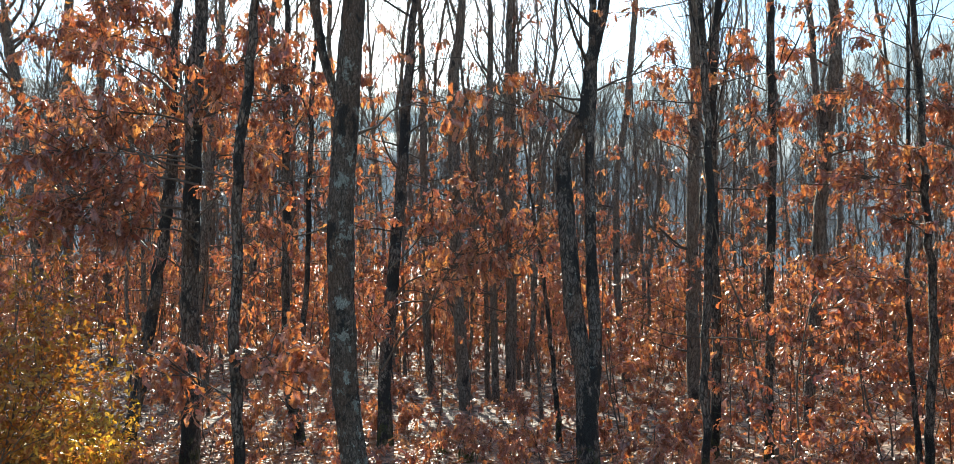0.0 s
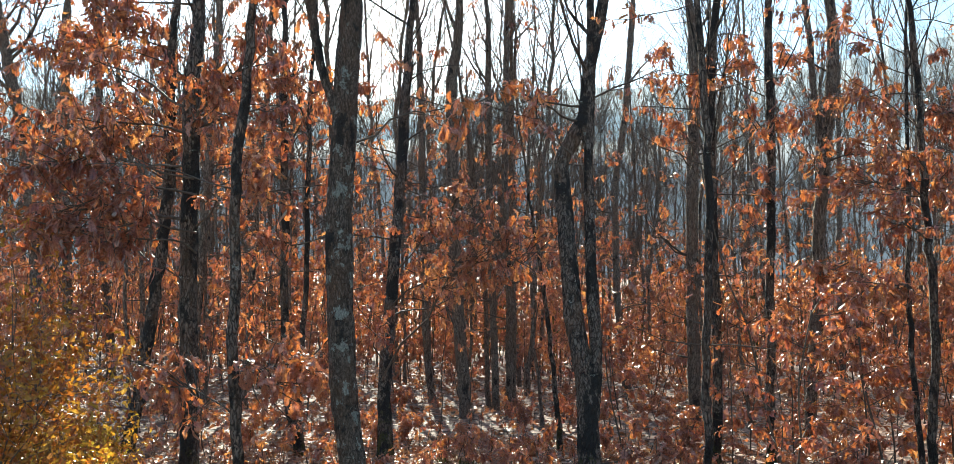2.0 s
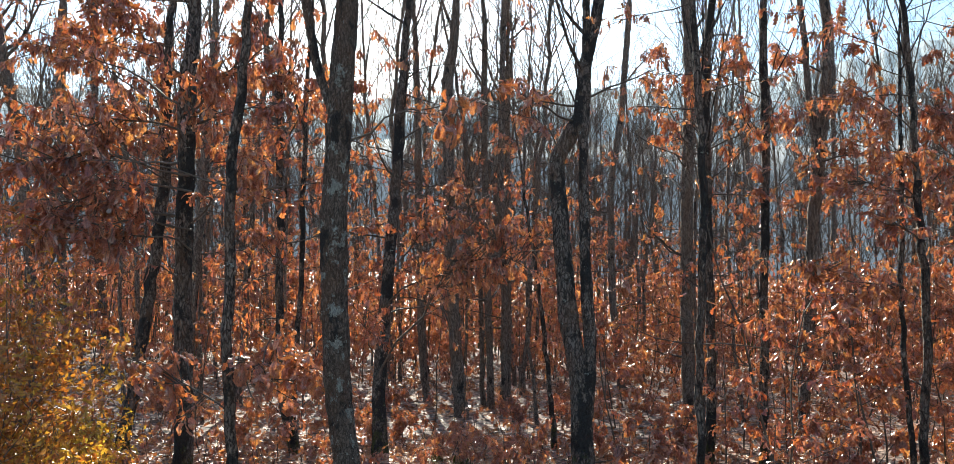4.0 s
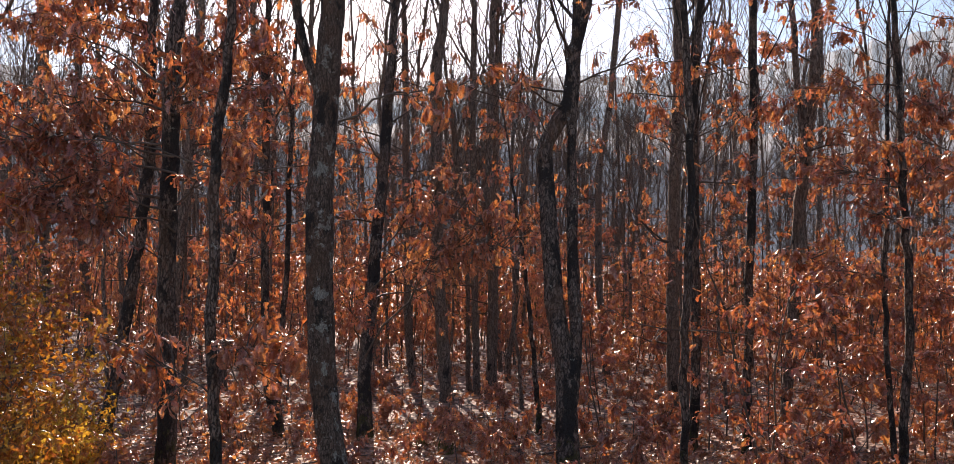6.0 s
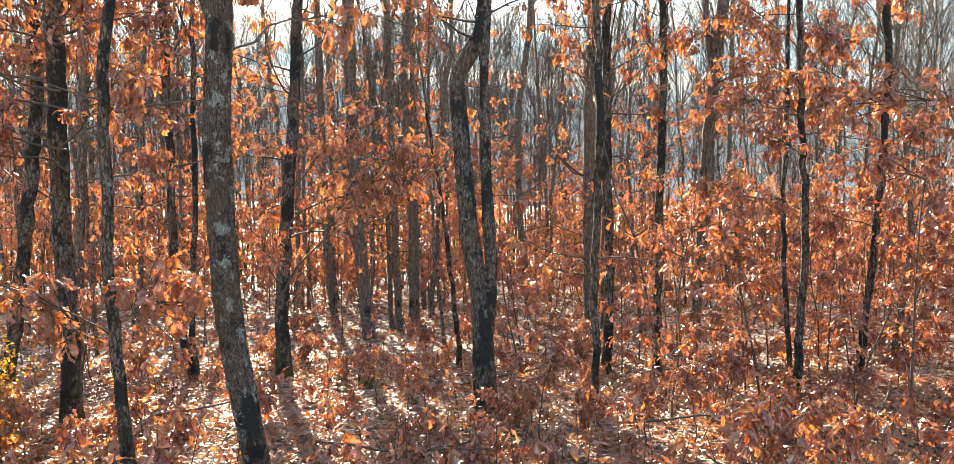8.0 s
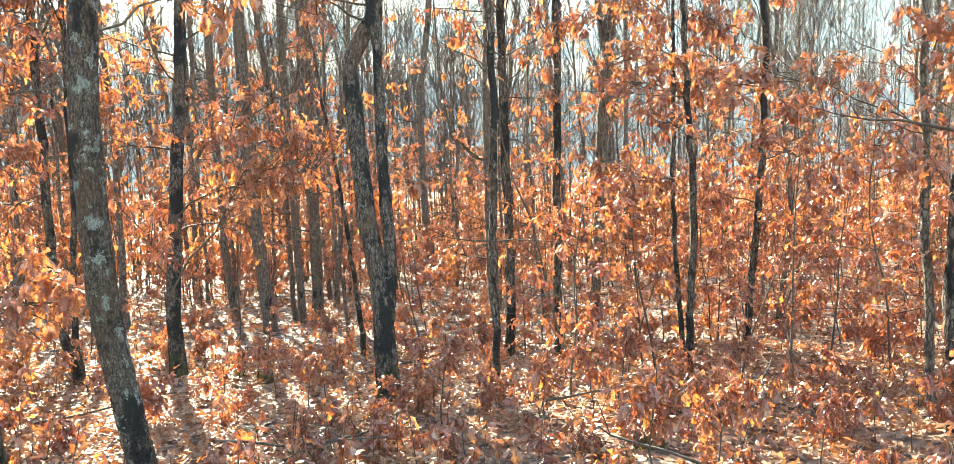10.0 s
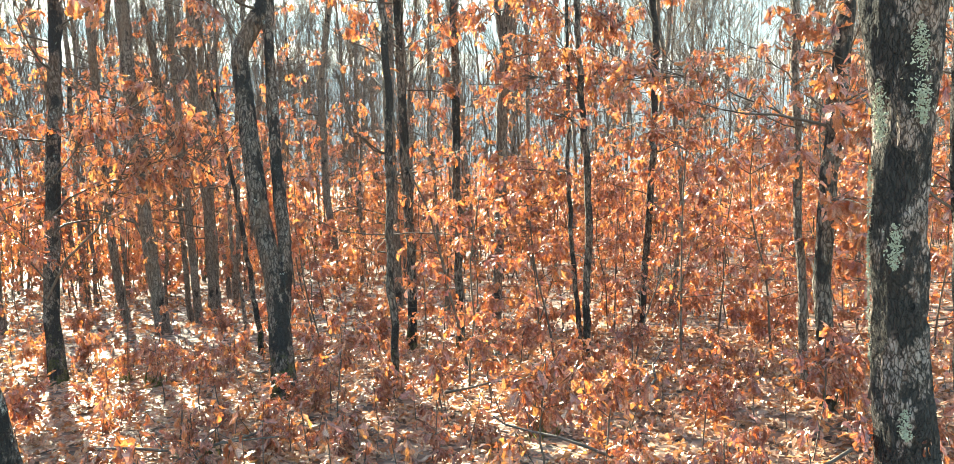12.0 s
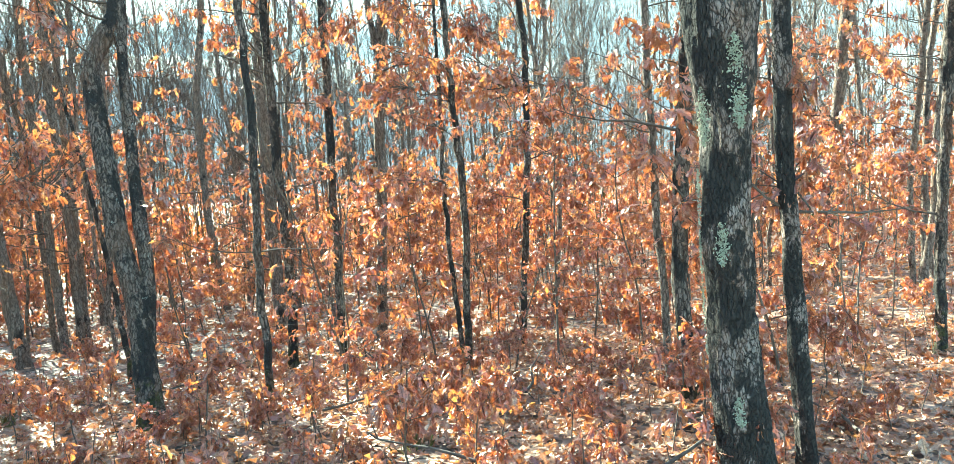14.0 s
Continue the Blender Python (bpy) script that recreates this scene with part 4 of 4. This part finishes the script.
def build_far_undergrowth():
    """Undergrowth too deep in the wood to tell bush from bush."""
    rng = np.random.default_rng(9)
    wood, tips = Tubes(), []
    for _ in range(600):
        d, a = rng.uniform(16, 38), rng.uniform(-0.72, 1.2)
        x, y = d * math.sin(a), d * math.cos(a)
        z, h = float(rise(x, y)), rng.uniform(1.2, 3.4)
        top = np.array([x + rng.normal(0, 0.2), y + rng.normal(0, 0.2), z + h])
        wood.add([(x, y, z), (np.array([x, y, z]) + top) / 2 + rng.normal(0, 0.06, 3), top], [0.016, 0.011, 0.004], 4)
        for _ in range(26):
            f = rng.uniform(0.12, 1.0)
            b = rng.uniform(0, 2 * np.pi)
            w = np.array([math.cos(b), math.sin(b), 0.2])
            tips.append((np.array([x, y, z]) * (1 - f) + top * f + w * rng.uniform(0.1, 0.85) * (1.15 - 0.6 * f), w))
    dim = []
    for _ in range(330):
        d, a = rng.uniform(38, 85), rng.uniform(-0.72, 0.9)
        x, y = d * math.sin(a), d * math.cos(a)
        z, h = float(rise(x, y)), rng.uniform(2.0, 4.5)
        for _ in range(18):
            w = rng.normal(0, 1, 3)
            dim.append((np.array([x, y, z + rng.uniform(0.1, 1.0) * h]) + w * (0.9, 0.9, 0.2), w))
    b = rosettes(rng, [t[0] for t in dim], [t[1] for t in dim], 3.0, 0.4, 0.35)
    tagged(new("distant_undergrowth", leaf_mesh("distant_undergrowth", *b, LEAF, rng, "simple")), "rust-brown oak scrub beyond the last stems", "undergrowth", kind="stuff")
    tagged(new("far_stems", wood.mesh("far_stems", TWIG)), "thin sapling stems deep in the wood", "undergrowth", kind="stuff")
    b = rosettes(rng, [t[0] for t in tips], [t[1] for t in tips], 4.3, 0.125, 0.14)
    tagged(new("far_undergrowth", leaf_mesh("far_undergrowth", *b, LEAF, rng, "simple")), "dry orange oak undergrowth deep in the wood", "undergrowth", kind="stuff")


build_far_undergrowth()


def build_sprouts():
    """Ankle-high oak sprouts all over the floor."""
    rng = np.random.default_rng(21)
    n = 2200
    d, a = 2.6 + 12.5 * rng.uniform(0, 1, n) ** 0.8, rng.uniform(-0.7, 1.15, n)
    near = np.sin(2.1 * d * np.sin(a)) + np.sin(1.7 * d * np.cos(a) + 1) + rng.normal(0, 0.8, n) > -0.5
    x, y = (d * np.sin(a))[near], (d * np.cos(a))[near]
    h = rng.uniform(0.06, 0.36, len(x))
    foot = np.stack([x, y, rise(x, y) - 0.01], -1)
    tips = foot + np.stack([rng.normal(0, 0.05, len(x)), rng.normal(0, 0.05, len(x)), h], -1)
    wood = Tubes()
    for p, q in zip(foot, tips):
        wood.add([p, q], [0.004, 0.002], 3)
    tagged(new("sprout_stems", wood.mesh("sprout_stems", TWIG)), "thin stems of ankle-high oak sprouts", "undergrowth", kind="stuff")
    b = rosettes(rng, tips, tips - foot, 6, 0.08, 0.06)
    tagged(new("oak_sprouts", leaf_mesh("oak_sprouts", *b, LEAF, rng, "crumpled")), "ankle-high oak sprouts with orange-brown leaves among the litter", "undergrowth", kind="stuff")


build_sprouts()
build_undergrowth()


# ---- the yellowing shrub at the edge of the path ----
def shrub(x, y, height, seed, label, leaf, look_of, wide=0.5, extra=0):
    rng = np.random.default_rng(seed)
    thing = tagged(new("shrub"), label, "shrub")
    thing.location = (x, y, float(rise(x, y)) - 0.02)
    tips = []
    for _ in range(16):
        wood = Tubes()
        a = rng.uniform(0, 2 * np.pi)
        branch(rng, wood, np.array([np.cos(a), np.sin(a), 0]) * 0.08, (np.cos(a) * wide, np.sin(a) * wide, 1.0), height * rng.uniform(0.55, 1.0), 0.006, 0.3, 6, 4, 2, tips)
        part("stem", wood.mesh("stem", TWIG), thing)
    n = int(1900 * height) + extra
    at_tip = rng.integers(len(tips), size=n)
    p = np.array([t[0] for t in tips])[at_tip] + rng.normal(0, 0.06, (n, 3))
    way = unit(rng.normal(0, 1, (n, 3))) + (0, 0, -0.2)
    part("foliage", leaf_mesh("foliage", p, way, rng.normal(0, 0.6, (n, 3)) + (0, 0, 1), rng.uniform(0.03, 0.065, n), leaf, rng, "crumpled"), thing, look_of, "stuff")


shrub(-2.78, 3.85, 1.6, 71, "bushy shrub with small red-brown and yellow leaves", YELLOW, "small red-brown, orange and yellow leaves", 0.5, 2400)
for k, (x, y, h) in enumerate(((-2.42, 4.55, 0.5), (-2.8, 5.0, 0.6), (-3.1, 5.7, 0.55))):
    shrub(x, y, h, 72 + k, "low spreading shrub with golden yellow leaves", GOLD, "small golden yellow leaves", 0.9, 900)


# ---- fallen sticks ----
def stick(x, y, length, turn, r, seed):
    rng = np.random.default_rng(seed)
    wood = Tubes()
    t = radians(turn)
    p = np.array([(x + math.cos(t) * length * k / 5, y + math.sin(t) * length * k / 5) for k in range(6)]) + rng.normal(0, 0.02 * length, (6, 2))
    z = rise(p[:, 0], p[:, 1]) + 0.03 + np.abs(rng.normal(0, 0.02, 6)) + np.linspace(0, 0.12 * length, 6)
    pts = np.column_stack([p, z])
    wood.add(pts, np.linspace(r, r * 0.4, 6), 6)
    for k in (2, 3, 4):
        wood.add([pts[k], pts[k] + rng.normal(0, 0.1, 3) * length + (0, 0, 0.05)], [r * 0.4, r * 0.15], 4)
    tagged(new("fallen_branch", wood.mesh("fallen_branch", TWIG)), "dead grey-brown branch lying on the leaf litter", "branch", "fallen sticks")


for k, (x, y, length, turn) in enumerate(((-0.3, 4.6, 1.1, -35), (0.1, 4.2, 0.7, 20), (0.75, 6.6, 1.2, 25), (2.2, 3.2, 0.8, 120), (1.2, 3.4, 0.7, 200), (2.9, 2.6, 0.9, 15), (3.2, 4.4, 1.3, 50), (1.9, 5.0, 0.9, -20), (-1.6, 5.6, 0.9, 10), (3.9, 2.2, 0.8, 70), (0.4, 3.5, 0.6, 140), (2.6, 5.6, 1.2, 75))):
    stick(x, y, length, turn, 0.011, 900 + k)


# ---- grass between the leaves ----
def grass_tuft(x, y, blades, seed):
    rng = np.random.default_rng(seed)
    tuft = tagged(new("grass_tuft"), "small tuft of green and straw-coloured grass", "grass", "grass tufts")
    tuft.location = (x, y, float(rise(x, y)))
    p = np.column_stack([rng.normal(0, 0.05, (blades, 2)), np.zeros(blades)])
    way = np.column_stack([rng.normal(0, 0.45, (blades, 2)), np.ones(blades)])
    wide = leaf_mesh("grass", p, way, rng.normal(0, 1, (blades, 3)), rng.uniform(0.06, 0.14, blades), GRASS, rng, "blade", 0.8)
    part("grass", wide, tuft, "", "stuff")


for k, (x, y) in enumerate(((2.05, 3.75), (-0.35, 6.9), (0.25, 4.35), (-0.1, 6.6))):
    grass_tuft(x, y, 45, 700 + k)
